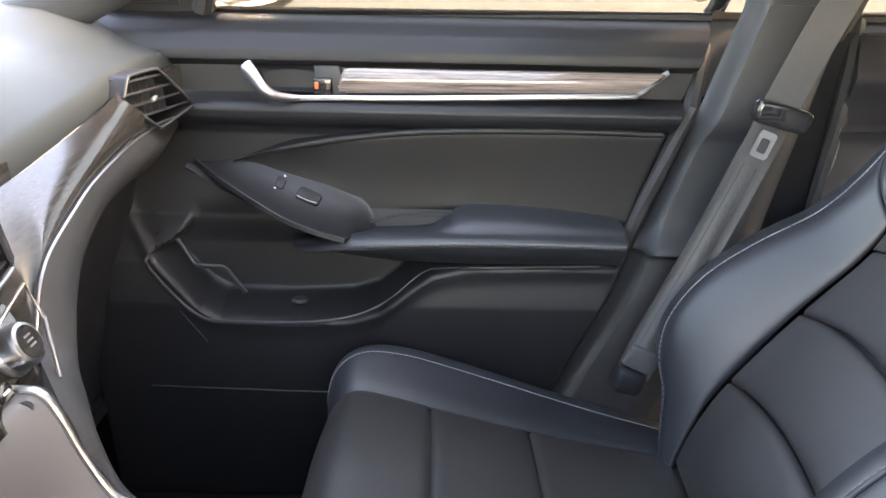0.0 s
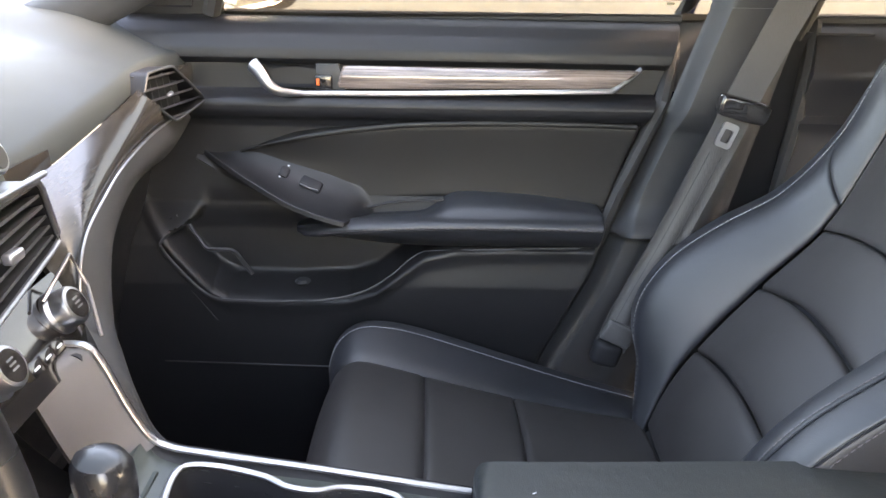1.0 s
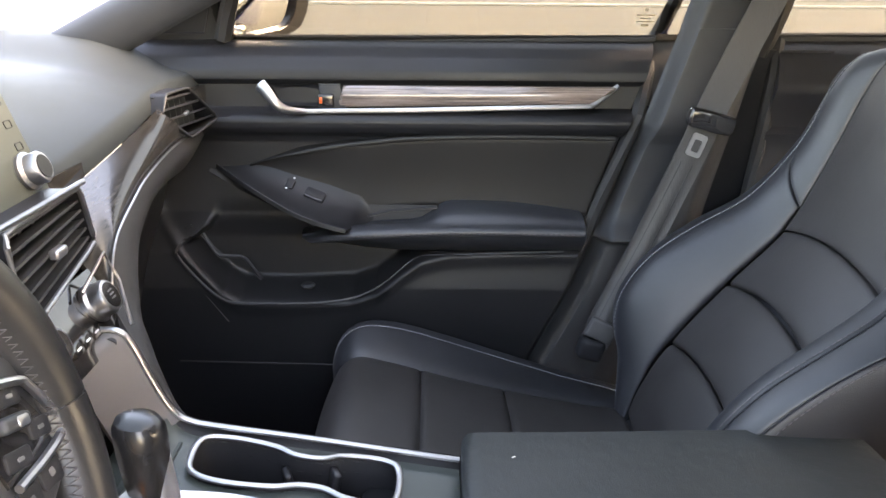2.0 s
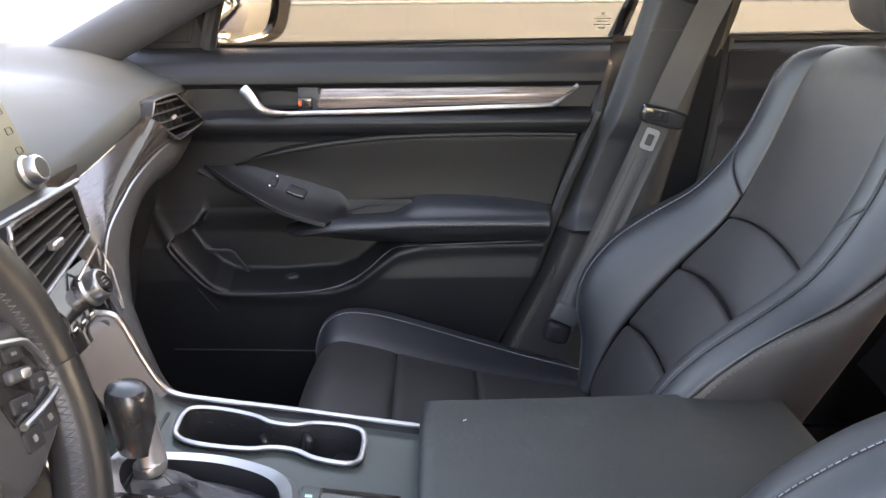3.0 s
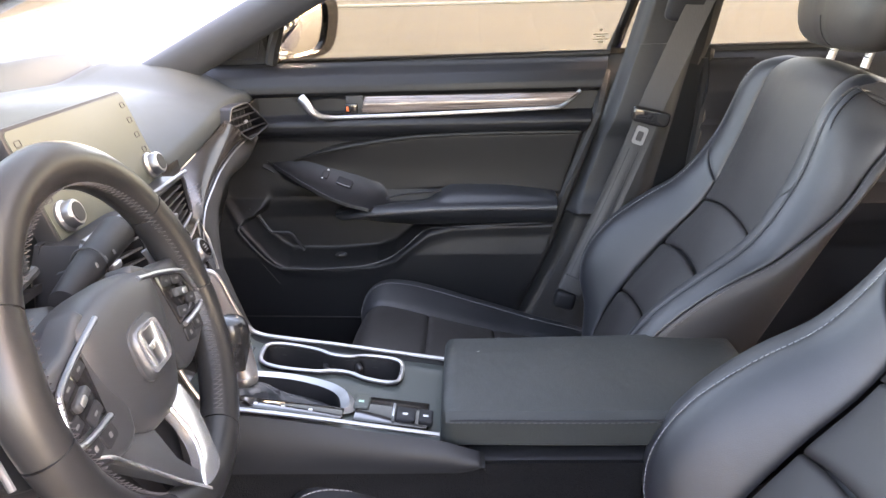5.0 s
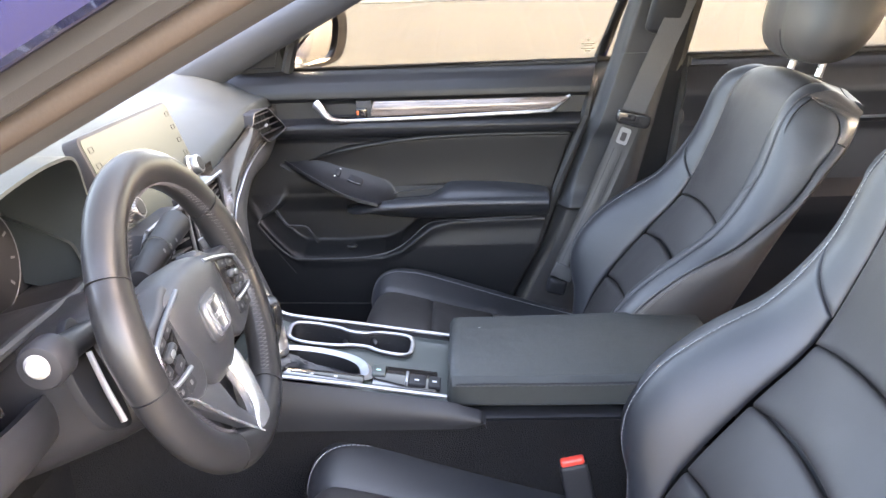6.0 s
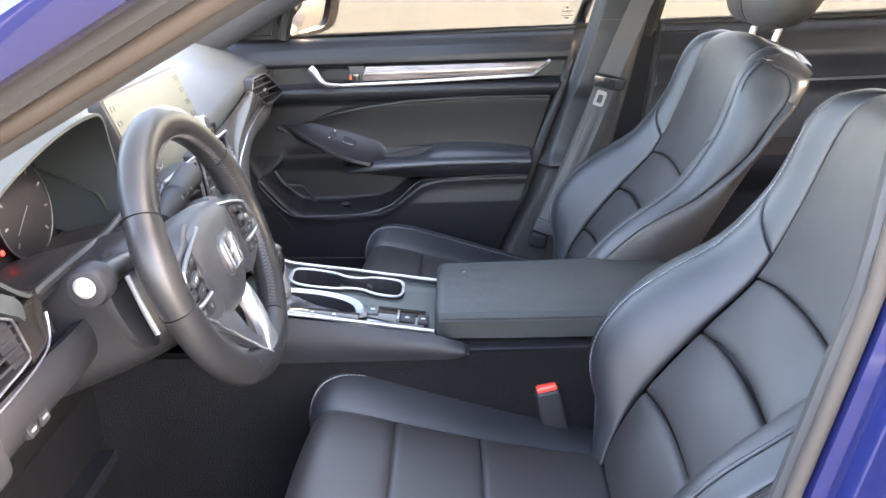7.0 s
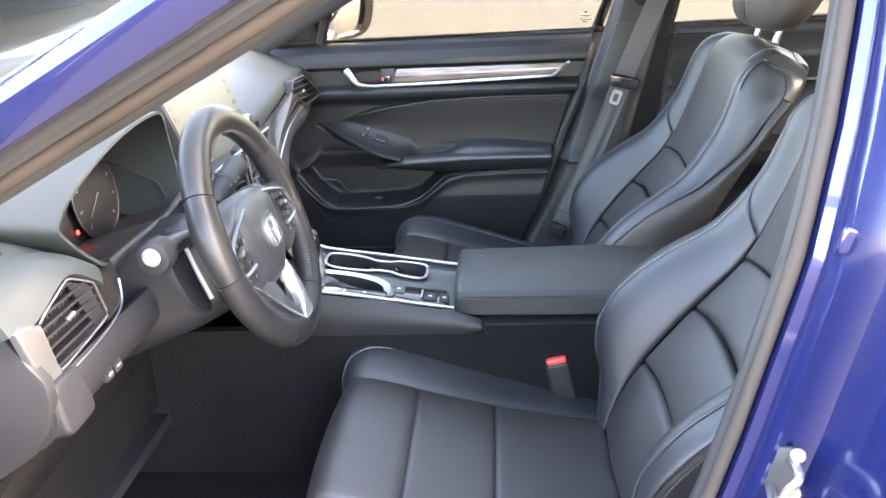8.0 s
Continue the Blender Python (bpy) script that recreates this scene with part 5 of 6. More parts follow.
corner_vent(RIGHT_VENT, lambda y, z: -0.180 + 0.197 * (y - 0.613) - 0.127 * (z - 0.938), dash, PILLAR, 0.0020, 5, "dark slatted air vent at the dash end")
left_vent = corner_vent(LEFT_VENT, lambda y, z: -0.160, dash, VENTRIM, 0.0014, 7, "dark slatted air vent with satin grey rim", vanes=13)
part("outer_blade", slab([(-0.742, 0.909), (-0.728, 0.910), (-0.701, 0.900), (-0.692, 0.868), (-0.683, 0.836), (-0.690, 0.830), (-0.716, 0.843), (-0.724, 0.858)][::-1], frame_of((-0.166, 0, 0), (0, 1, 0), (0, 0, 1)), 0.009, 0.003, segments=3), VENTRIM, left_vent, "broad satin silver vent edge")
part("inner_trim", sheet(lambda u, v: Vector((-0.166, -0.628, 0.915)).lerp(Vector((-0.166, -0.590, 0.845)), u).lerp(Vector((-0.163, -0.590, 0.897)).lerp(Vector((-0.163, -0.569, 0.847)), u), v), 8, 5, 0.004, out=(1, 0, 0)), HARD, left_vent)
LV_OUT = [(-0.200, -0.744, 0.928), (-0.205, -0.700, 0.946), (-0.205, -0.640, 0.950), (-0.195, -0.590, 0.935), (-0.180, -0.553, 0.908)]
LV_IN = [(-0.163, -0.745, 0.908), (-0.161, -0.702, 0.903), (-0.159, -0.635, 0.9245), (-0.160, -0.580, 0.898), (-0.164, -0.556, 0.880)]
part("vent_surround", sheet(lambda u, v: spline(LV_OUT, u).lerp(spline(LV_IN, u), v) + Vector((0.006, 0, 0.006)) * math.sin(math.pi * v), 30, 10, 0.01, out=(0.6, 0, 1)), DASHTOP, dash)
part("chrome_line", sweep(curve([(-0.156, -0.690, 0.830), (-0.154, -0.62, 0.834), (-0.154, -0.566, 0.840), (-0.158, -0.535, 0.846), (-0.162, -0.522, 0.858), (-0.165, -0.516, 0.872)], 30), 0.0013, 8), CHROME, dash)
air_vent([(-0.160, 0.162, 0.902), (-0.158, 0.012, 0.900), (-0.150, 0.012, 0.812), (-0.166, 0.197, 0.834)], dash)
air_vent([(-0.158, -0.012, 0.900), (-0.160, -0.162, 0.902), (-0.166, -0.197, 0.834), (-0.150, -0.012, 0.812)], dash)
part("vent_brow", sweep([(-0.156, -0.165, 0.906), (-0.156, 0.165, 0.906)], 0.0028, 8), VENTRIM, dash, "satin silver brow over the vents")

# touchscreen standing on the dash
ms = frame_of((-0.214, 0.010, 0.953), (0, 1, 0), (-0.36, 0, 1))
screen = part("touchscreen", slab(rounded(0.316, 0.150, 0.012), ms @ pose(0, 0, -0.018), 0.022, 0.003), HARD, dash, "upright touchscreen with two knobs")
part("display", slab(rounded(0.306, 0.140, 0.008), ms @ pose(0, 0, 0.0042), 0.0016, 0.0005), SCREENFACE, screen, "switched-off display glass")
for sg in (-1, 1):
    mk = ms @ pose(sg * 0.128, -0.036, 0.005)
    knob = part("knob", lathe([(0.0, 0.0), (0.0175, 0.0), (0.0185, 0.005), (0.0155, 0.008), (0.0155, 0.017), (0.014, 0.0195), (0.011, 0.020), (0.0, 0.0195)], mk, 36), KNURL, screen, "brushed silver knob")
    part("cap", disc(0.0115, 0.0012, mk @ pose(0, 0, 0.0195), 28, 0.0004), HARD, knob)
    for k in range(4):
        mk = ms @ pose(sg * 0.138, 0.054 - 0.022 * k, 0.0058)
        part("key", band(rounded(0.013, 0.008, 0.002, 3), [(x * 0.82, y * 0.75) for x, y in rounded(0.013, 0.008, 0.002, 3)], mk, 0.0006), HARD, screen)

# climate panel
climate = part("climate_panel", sheet(lambda u, v: (lerp(-0.168, -0.128, v) + 0.004 * math.sin(math.pi * v), lerp(-0.175, 0.175, u) * lerp(1.0, 0.85, v), lerp(0.812, 0.752, v)), 12, 8, 0.02, out=(1, 0, 0.2)), GLOSS, dash, "gloss black climate panel")
for sg in (-1, 1):
    part("chrome_edge", sweep([(-0.152, sg * 0.120, 0.806), (-0.148, sg * 0.172, 0.830), (-0.138, sg * 0.176, 0.800), (-0.122, sg * 0.156, 0.758)], 0.0019, 8), CHROME, climate)
for y in (-0.132, 0.022, 0.136):
    mk = frame_of((-0.150, y, 0.788), (0, 1, 0), (-0.55, 0, 1))
    knob = part("knob", lathe([(0.0, 0.0), (0.0205, 0.0), (0.0208, 0.005), (0.0180, 0.008), (0.0180, 0.018), (0.0164, 0.0215), (0.0132, 0.0225), (0.0, 0.0218)], mk, 40), KNURL, climate, "brushed silver climate knob")
    part("cap", disc(0.0135, 0.0012, mk @ pose(0, 0, 0.0218), 28, 0.0004), GLOSS, knob)
    for dy in (-0.004, 0.001, 0.006):
        part("marking", slab(rounded(0.009, 0.0016, 0.0006, 2), mk @ pose(0, 0.8 * dy, 0.0231), 0.0004, 0), PALE, knob)
for k in range(3):
    mk = frame_of((-0.139, 0.062 + 0.020 * k, 0.772), (0, 1, 0), (-0.55, 0, 1))
    key = part("key", slab(rounded(0.018, 0.012, 0.002), mk, 0.005, 0.001), GLOSS, climate)
    part("marking", slab(rounded(0.009, 0.002, 0.0008, 2), mk @ pose(0, 0, 0.0052), 0.0004, 0), WHITE, key)

# instrument hood and cluster
CY = -0.365


HOOD_RIM = [(-0.172, -0.506, 0.884), (-0.172, -0.540, 0.900), (-0.176, -0.584, 0.940), (-0.178, -0.598, 0.968), (-0.180, -0.546, 0.994), (-0.182, -0.452, 1.017), (-0.184, -0.370, 1.028), (-0.186, -0.296, 1.030), (-0.196, -0.235, 1.018), (-0.205, -0.202, 0.975), (-0.205, -0.190, 0.92), (-0.205, -0.188, 0.87), (-0.205, -0.19, 0.82)]


def hood(u, v):
    """u along the rim, v from it forwards."""
    p = spline(HOOD_RIM, u)
    q = Vector((-0.48, lerp(p.y, CY, -0.08), 0.94 + (p.z - 0.94) * 0.6))
    return p.lerp(q, v) + Vector((0, 0, 0.012 * math.sin(math.pi * v)))


part("cluster_hood", sheet(hood, 60, 18, 0.004, out=(0.3, 0, 1)), DASHTOP, dash, "arched instrument hood")
part("dash_back", sheet(lambda u, v: (-0.345, lerp(-0.72, 0.30, u), lerp(0.45, 0.95, v)), 4, 4, 0.01), CARPET, dash)
cluster = part("gauge_panel", sheet(lambda u, v: (lerp(-0.300, -0.330, v), CY + lerp(-0.21, 0.20, u), lerp(0.72, 1.03, v)), 8, 8, 0.01), DIAL, dash, "dark instrument cluster")
part("cluster_lip", sweep(curve([(-0.20, CY - 0.185, 0.865), (-0.215, CY - 0.14, 0.850), (-0.205, CY - 0.10, 0.868), (-0.19, CY, 0.880), (-0.205, CY + 0.10, 0.868), (-0.205, CY + 0.185, 0.88)], 30), 0.006, 8), PILLAR, cluster)
part("cluster_shelf", sheet(lambda u, v: (lerp(-0.20, -0.310, v), CY + lerp(-0.20, 0.20, u), lerp(0.866, 0.842, v)), 6, 6, 0.008), HARD, cluster)
for y, r in ((CY - 0.095, 0.060), (CY + 0.095, 0.066)):
    mk = frame_of((-0.308, y, 0.905), (0, 1, 0), (-0.1, 0, 1))
    dial = part("dial", disc(r, 0.004, mk, 40, 0.001), DIAL, cluster, "dark round dial")
    part("ring", sweep([mk @ Vector((r * math.cos(2 * math.pi * k / 40), r * math.sin(2 * math.pi * k / 40), 0.004)) for k in range(40)], 0.0006, 6, closed=True), DIM, dial)
    for k in range(9):
        a = radians(225 - 270 * k / 8)
        part("mark", slab(rounded(0.008, 0.003, 0.0005, 2), mk @ pose(0.8 * r * math.cos(a), 0.8 * r * math.sin(a), 0.0042, 0, 0, math.degrees(a)), 0.0005, 0), DIM, dial)
    part("needle", slab([(-0.006, -0.001), (0.042, -0.0006), (0.042, 0.0006), (-0.006, 0.001)], mk @ pose(0, 0, 0.006, 0, 0, 215), 0.0006, 0), DIM, dial)
part("warning_lamp", disc(0.0036, 0.002, frame_of((-0.3115, CY + 0.036, 0.8675), (0, 1, 0), (-0.1, 0, 1)), 12, 0.0005), REDLAMP, cluster, "lit red warning lamp")

# driver-side lower dash
part("left_trim", sheet(lambda u, v: (lerp(-0.172, -0.160, v), lerp(-0.566, -0.515, u), lerp(0.885, 0.838, v) + 0.012 * u), 8, 6, 0.02, out=(1, 0, 0)), GLOSS, dash)
part("dash_end", slab([(-0.03, 0.935), (0.008, 0.905), (0.030, 0.868), (0.042, 0.850), (0.043, 0.825), (0.034, 0.795), (0.010, 0.765), (-0.03, 0.738), (-0.10, 0.70), (-0.30, 0.66), (-0.40, 0.95)], frame_of((-0.190, -0.718, 0.0), (1, 0, 0), (0, 0, 1)), 0.014, 0.004), HARD, dash, "black dash end cover")
part("face_panel", sheet(lambda u, v: (lerp(-0.215, -0.225, v), lerp(-0.735, -0.54, u), lerp(0.925, 0.80, v)), 8, 8, 0.01, out=(1, 0, 0)), SOFT, dash)


def knee(u, v):
    """The rounded lower edge of the dash, rolling under towards the footwell."""
    p = spline([(-0.158, 0, 0.836), (-0.151, 0, 0.822), (-0.149, 0, 0.802), (-0.157, 0, 0.783), (-0.19, 0, 0.762), (-0.30, 0, 0.735)], v)
    y = lerp(-0.725, -0.16, u)
    return (p.x - 0.045 * smooth(-0.52, -0.28, y), y, p.z - 0.030 * smooth(-0.54, -0.30, y))


part("knee_panel", sheet(knee, 40, 24, 0.02, out=(1, 0, 0)), HARD, dash)
part("lower_cover", sheet(lambda u, v: (lerp(-0.20, -0.34, v), lerp(-0.70, -0.16, u), lerp(0.765, 0.56, v)), 10, 10, 0.02, out=(1, 0, 0)), CARPET, dash)
box = part("switch_box", slab(rounded(0.060, 0.060, 0.012, 5), frame_of((-0.164, -0.692, 0.806), (0, 1, 0), (-0.15, 0, 1)), 0.020, 0.006, segments=3), HARD, dash)
for k in range(2):
    mk = frame_of((-0.1545, -0.612 + 0.022 * k, 0.796), (0, 1, 0), (-0.25, 0, 1))
    key = part("dash_key", slab(rounded(0.018, 0.022, 0.003), mk, 0.006, 0.0015), HARD, dash)
    part("marking", slab(rounded(0.010, 0.003, 0.001, 2), mk @ pose(0, -0.004, 0.0062), 0.0005, 0), PALE, key)

# ---- steering wheel and column ----
WC = Vector((-0.0375, -0.349, 0.8785))
TILT_W = radians(18.4)
mwh = frame_of(WC, (0, 1, 0), (-math.sin(TILT_W), 0, math.cos(TILT_W)))
column = thing("steering_column", (-0.2, -0.37, 0.8), "black steering column shroud with stalks and paddles", "steering column")
rings = []
for k, (d, w, h) in enumerate(((-0.060, 0.056, 0.050), (-0.082, 0.074, 0.068), (-0.12, 0.080, 0.074), (-0.20, 0.084, 0.080), (-0.30, 0.088, 0.086))):
    rings.append([mwh @ Vector((p[0] * w / 0.05, p[1] * h / 0.05 - 0.026, d)) for p in rounded(0.10, 0.10, 0.03, 6)])
part("shroud", skin(bmesh.new(), rings), SOFT, column)
stalk = part("stalk", sweep([mwh @ Vector(p) for p in ((-0.05, 0.030, -0.065), (-0.10, 0.038, -0.065), (-0.170, 0.046, -0.065))], 0.012, 14, taper=lambda t: 0.8 + 0.5 * t), HARD, column)
ACROSS, UPWARD = mwh.to_3x3() @ Vector((0, 0, 1)), mwh.to_3x3() @ Vector((0, 1, 0))
part("collar", lathe([(0.0, 0.0), (0.0150, 0.0), (0.0215, 0.006), (0.0222, 0.026), (0.0195, 0.032), (0.0150, 0.0335), (0.0, 0.0335)], frame_of(mwh @ Vector((-0.146, 0.044, -0.065)), ACROSS, UPWARD), 28), HARD, stalk)
part("end_ring", disc(0.0158, 0.006, frame_of(mwh @ Vector((-0.172, 0.0466, -0.065)), ACROSS, UPWARD), 28, 0.002), SEAL, stalk)
part("end_cap", disc(0.0115, 0.010, frame_of(mwh @ Vector((-0.174, 0.0468, -0.065)), ACROSS, UPWARD), 28, 0.004), CREAM, stalk, "pale stalk end cap")
right = part("wiper_stalk", sweep([mwh @ Vector(p) for p in ((0.05, 0.036, -0.070), (0.10, 0.046, -0.070), (0.150, 0.054, -0.070), (0.196, 0.060, -0.070))], 0.016, 16, taper=lambda t: 0.85 + 0.35 * t), HARD, column, "black wiper stalk")
part("ring", sweep([mwh @ Vector((0.118, 0.049 + 0.0185 * math.cos(k * math.pi / 9), -0.070 + 0.0185 * math.sin(k * math.pi / 9))) for k in range(18)], 0.0012, 6, closed=True), PILLAR, right)
for t in (0.10, 0.12, 0.14):
    part("marking", slab(rounded(0.004, 0.005, 0.001, 2), mwh @ pose(t, 0.050, -0.0522), 0.0006, 0), PALE, right)
for sg in (-1, 1):
    oval = [(p.x, p.y) for p in curve([(sg * 0.080, 0.050), (sg * 0.112, 0.044), (sg * 0.128, 0.010), (sg * 0.124, -0.035), (sg * 0.105, -0.060), (sg * 0.075, -0.060)], 30, True)]
    paddle = part("paddle", slab(oval[::sg], mwh @ pose(0, 0, -0.086), 0.010, 0.003), HARD, column, "dark shift paddle")
    ends = [Vector((-0.079, -0.506, 0.905)), Vector((-0.066, -0.514, 0.876)), Vector((-0.052, -0.519, 0.844))]
    part("blade", sweep(curve([Vector((p.x, WC.y - sg * (p.y - WC.y), p.z)) if sg > 0 else p for p in ends], 12), 0.0040, 8, squash=(0.6, 1.0)), SILVER, paddle, "slim silver paddle edge")

wheel = thing("steering_wheel", tuple(WC), "black leather steering wheel with silver lower spoke", "steering wheel")
RIM_R, RIM_T = 0.1555, 0.0198


def rim_ring(a, k0):
    c = Vector((math.cos(a), math.sin(a), 0))
    thick = RIM_T * (1 + 0.10 * math.exp(-((math.sin(a) - 0.25) / 0.2) ** 2))
    return [mwh @ (c * (RIM_R + thick * 1.05 * math.cos(t)) + Vector((0, 0, thick * 0.95 * math.sin(t)))) for t in [2 * math.pi * k / 18 for k in range(18)]]


def rim_piece(a0, a1):
    n = max(6, int((a1 - a0) / 0.09))
    return skin(bmesh.new(), [rim_ring(lerp(a0, a1, i / n), 0) for i in range(n + 1)])


# smooth and perforated leather lengths of the rim, sewn end to end
cuts = [radians(d) for d in (-62, -6, 32, 148, 186, 242, 298)]
for i, (a0, a1) in enumerate(zip(cuts, cuts[1:])):
    part("rim", rim_piece(a0 + 0.006, a1 - 0.006), RIMHIDE, wheel, "black leather wrapped rim")
part("rim_core", sweep([mwh @ Vector((RIM_R * math.cos(2 * math.pi * k / 72), RIM_R * math.sin(2 * math.pi * k / 72), 0)) for k in range(72)], RIM_T * 0.9, 12, closed=True, up=tuple(mwh.to_3x3() @ Vector((0, 0, 1)))), HARD, wheel)
# crossed thread on the inner side of the rim
bm = bmesh.new()
for a0, a1 in ((-60, 140), (150, 238)):
    n = int((a1 - a0) / 2.2)
    for i in range(n):
        p0, p1 = radians(a0 + 2.2 * i), radians(a0 + 2.2 * (i + 1))
        for f0, f1 in ((0.42, -0.42), (-0.42, 0.42)):
            pts = []
            for a, t in ((p0, math.pi + f0), (p1, math.pi + f1)):
                c = Vector((math.cos(a), math.sin(a), 0))
                pts.append(mwh @ (c * (RIM_R + RIM_T * 1.09 * math.cos(t)) + Vector((0, 0, RIM_T * 1.02 * math.sin(t) + 0.006))))
            sweep([pts[0], pts[0].lerp(pts[1], 0.5), pts[1]], 0.0004, 4, bm=bm)
part("stitching", bm, WHEEL_THREAD, wheel)
# airbag boss
hub_outline = [(p.x, p.y) for p in curve([(-0.076, 0.036), (-0.045, 0.046), (0.0, 0.050), (0.045, 0.046), (0.076, 0.036), (0.076, 0.0), (0.060, -0.046), (0.038, -0.076), (0.0, -0.084), (-0.038, -0.076), (-0.060, -0.046), (-0.076, 0.0)], 60, True)]
rings = [[mwh @ Vector((x * k, y * k, z + 0.06 * min(0.02, y * k + 0.02))) for x, y in hub_outline] for k, z in ((0.92, -0.045), (1.0, -0.024), (1.0, -0.010), (0.978, -0.002), (0.93, 0.004), (0.80, 0.009), (0.60, 0.0115), (0.35, 0.0125), (0.1, 0.013))]
part("airbag_cover", skin(bmesh.new(), rings), AIRBAG, wheel, "black airbag cover")
EMBLEM = mwh @ pose(0.002, -0.014, 0.0155)
part("emblem_dish", slab(rounded(0.060, 0.052, 0.016), mwh @ pose(0.002, -0.014, 0.0120), 0.0036, 0.0018), AIRBAG, wheel)
part("emblem_field", slab(rounded(0.042, 0.036, 0.009), EMBLEM, 0.0008, 0), HARD, wheel)
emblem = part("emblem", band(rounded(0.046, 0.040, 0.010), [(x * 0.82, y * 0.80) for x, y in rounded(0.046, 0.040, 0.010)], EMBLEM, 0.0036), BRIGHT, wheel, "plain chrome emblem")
for sg in (-1, 1):
    part("bar", slab([(sg * 0.0072, -0.0165), (sg * 0.0135, -0.0172), (sg * 0.0185, 0.0165), (sg * 0.0105, 0.0172)][::sg], EMBLEM, 0.0038, 0.0009), BRIGHT, emblem)
for sg in (-1, 1):
    part("crossbar", slab([(sg * 0.0005, -0.003), (sg * 0.010, -0.003), (sg * 0.010, 0.003), (sg * 0.0005, 0.003)][::sg], EMBLEM, 0.0030, 0.0006), BRIGHT, emblem)
    arm = [(sg * 0.046, 0.044), (sg * 0.090, 0.032), (sg * 0.146, 0.022), (sg * 0.150, -0.026), (sg * 0.122, -0.054), (sg * 0.056, -0.060)]
    spoke = part("spoke", slab([(p.x, p.y) for p in curve(arm, 30, True)][::sg], mwh @ pose(0, 0, -0.020), 0.025, 0.006, segments=3), AIRBAG, wheel)
    rim_line = [(sg * 0.044, 0.036), (sg * 0.085, 0.026), (sg * 0.122, 0.014), (sg * 0.131, 0.006), (sg * 0.140, -0.018), (sg * 0.137, -0.027), (sg * 0.116, -0.030), (sg * 0.086, -0.030)]
    part("bezel", sweep(curve([mwh @ Vector((x, y, 0.0095)) for x, y in rim_line], 48), 0.0027, 8), CHROME, spoke, "bright switch bezel")
    pad = [(sg * 0.078, 0.025), (sg * 0.122, 0.012), (sg * 0.137, -0.024), (sg * 0.084, -0.028)]
    keypad = part("keypad", slab(pad[::-sg], mwh @ pose(0, 0, 0.0040), 0.0030, 0.001), GLOSS, spoke)
    part("roller", block((0.024, 0.009, 0.008), (0, 0, 0), (0, 0, 0), 0.003), PILLAR, keypad).matrix_basis = mwh @ pose(sg * 0.107, -0.003, 0.0085, 0, 0, -sg * 16)
    part("roller_face", slab(rounded(0.010, 0.006, 0.002, 3), mwh @ pose(sg * 0.110, -0.004, 0.0118, 0, 0, -sg * 16), 0.0012, 0.0005), SILVER, keypad)
    for kx, ky, w in ((0.114, 0.0095, 0.020), (0.092, 0.015, 0.018), (0.125, -0.016, 0.018), (0.099, -0.020, 0.022)):
        mk = mwh @ pose(sg * kx, ky, 0.0054, 0, 0, -sg * 15)
        part("key", slab(rounded(w, 0.0108, 0.002), mk, 0.003, 0.001), HARD, keypad)
        part("marking", slab(rounded(0.0055, 0.0022, 0.0008, 2), mk @ pose(0, 0, 0.0031), 0.0004, 0), PALE, keypad)
    for kx, ky in ((0.117, -0.040), (0.094, -0.042)):
        part("key", slab(rounded(0.020, 0.015, 0.003), mwh @ pose(sg * kx, ky, 0.0040, 0, 0, -sg * 10), 0.003, 0.001), HARD, keypad)
        part("marking", slab(rounded(0.0045, 0.0045, 0.001, 2), mwh @ pose(sg * kx, ky, 0.0071), 0.0004, 0), PALE, keypad)
# lower spoke with silver legs
legs = part("lower_spoke", slab([(-0.050, -0.056), (0.050, -0.056), (0.040, -0.100), (0.020, -0.140), (-0.024, -0.140), (-0.042, -0.100)][::-1], mwh @ pose(0, 0, -0.034), 0.016, 0.004), HARD, wheel)
# the legs lean outwards and meet at the bottom of the rim
lean = mwh @ pose(0, -0.082, -0.011, -14.2)
leg = [(p.x, p.y) for p in curve([(0.012, 0.004), (0.030, 0.006), (0.047, 0.008), (0.043, -0.022), (0.028, -0.050), (0.016, -0.068), (-0.004, -0.072), (-0.026, -0.068), (-0.018, -0.058), (-0.002, -0.046), (0.007, -0.032), (0.010, -0.014)], 48, True)]
part("silver_leg", slab(leg[::-1], lean, 0.012, 0.003, segments=3), BRIGHT, legs, "broad satin silver spoke leg")
edge = [mwh @ Vector(p) for p in ((-0.120, -0.046, 0.004), (-0.100, -0.058, 0.004), (-0.074, -0.086, 0.005), (-0.048, -0.118, 0.010), (-0.022, -0.149, 0.0175))]
part("silver_edge", sweep(curve(edge, 30), 0.0018, 8), BRIGHT, legs, "slim silver edge of the lower spoke")
web = [(-0.105, 0.028), (-0.050, 0.016), (-0.024, 0.002), (-0.026, -0.030), (-0.014, -0.056), (-0.024, -0.068), (-0.050, -0.036), (-0.078, -0.004)]
part("spoke_web", slab(web[::-1], lean, 0.010, 0.003), AIRBAG, legs)

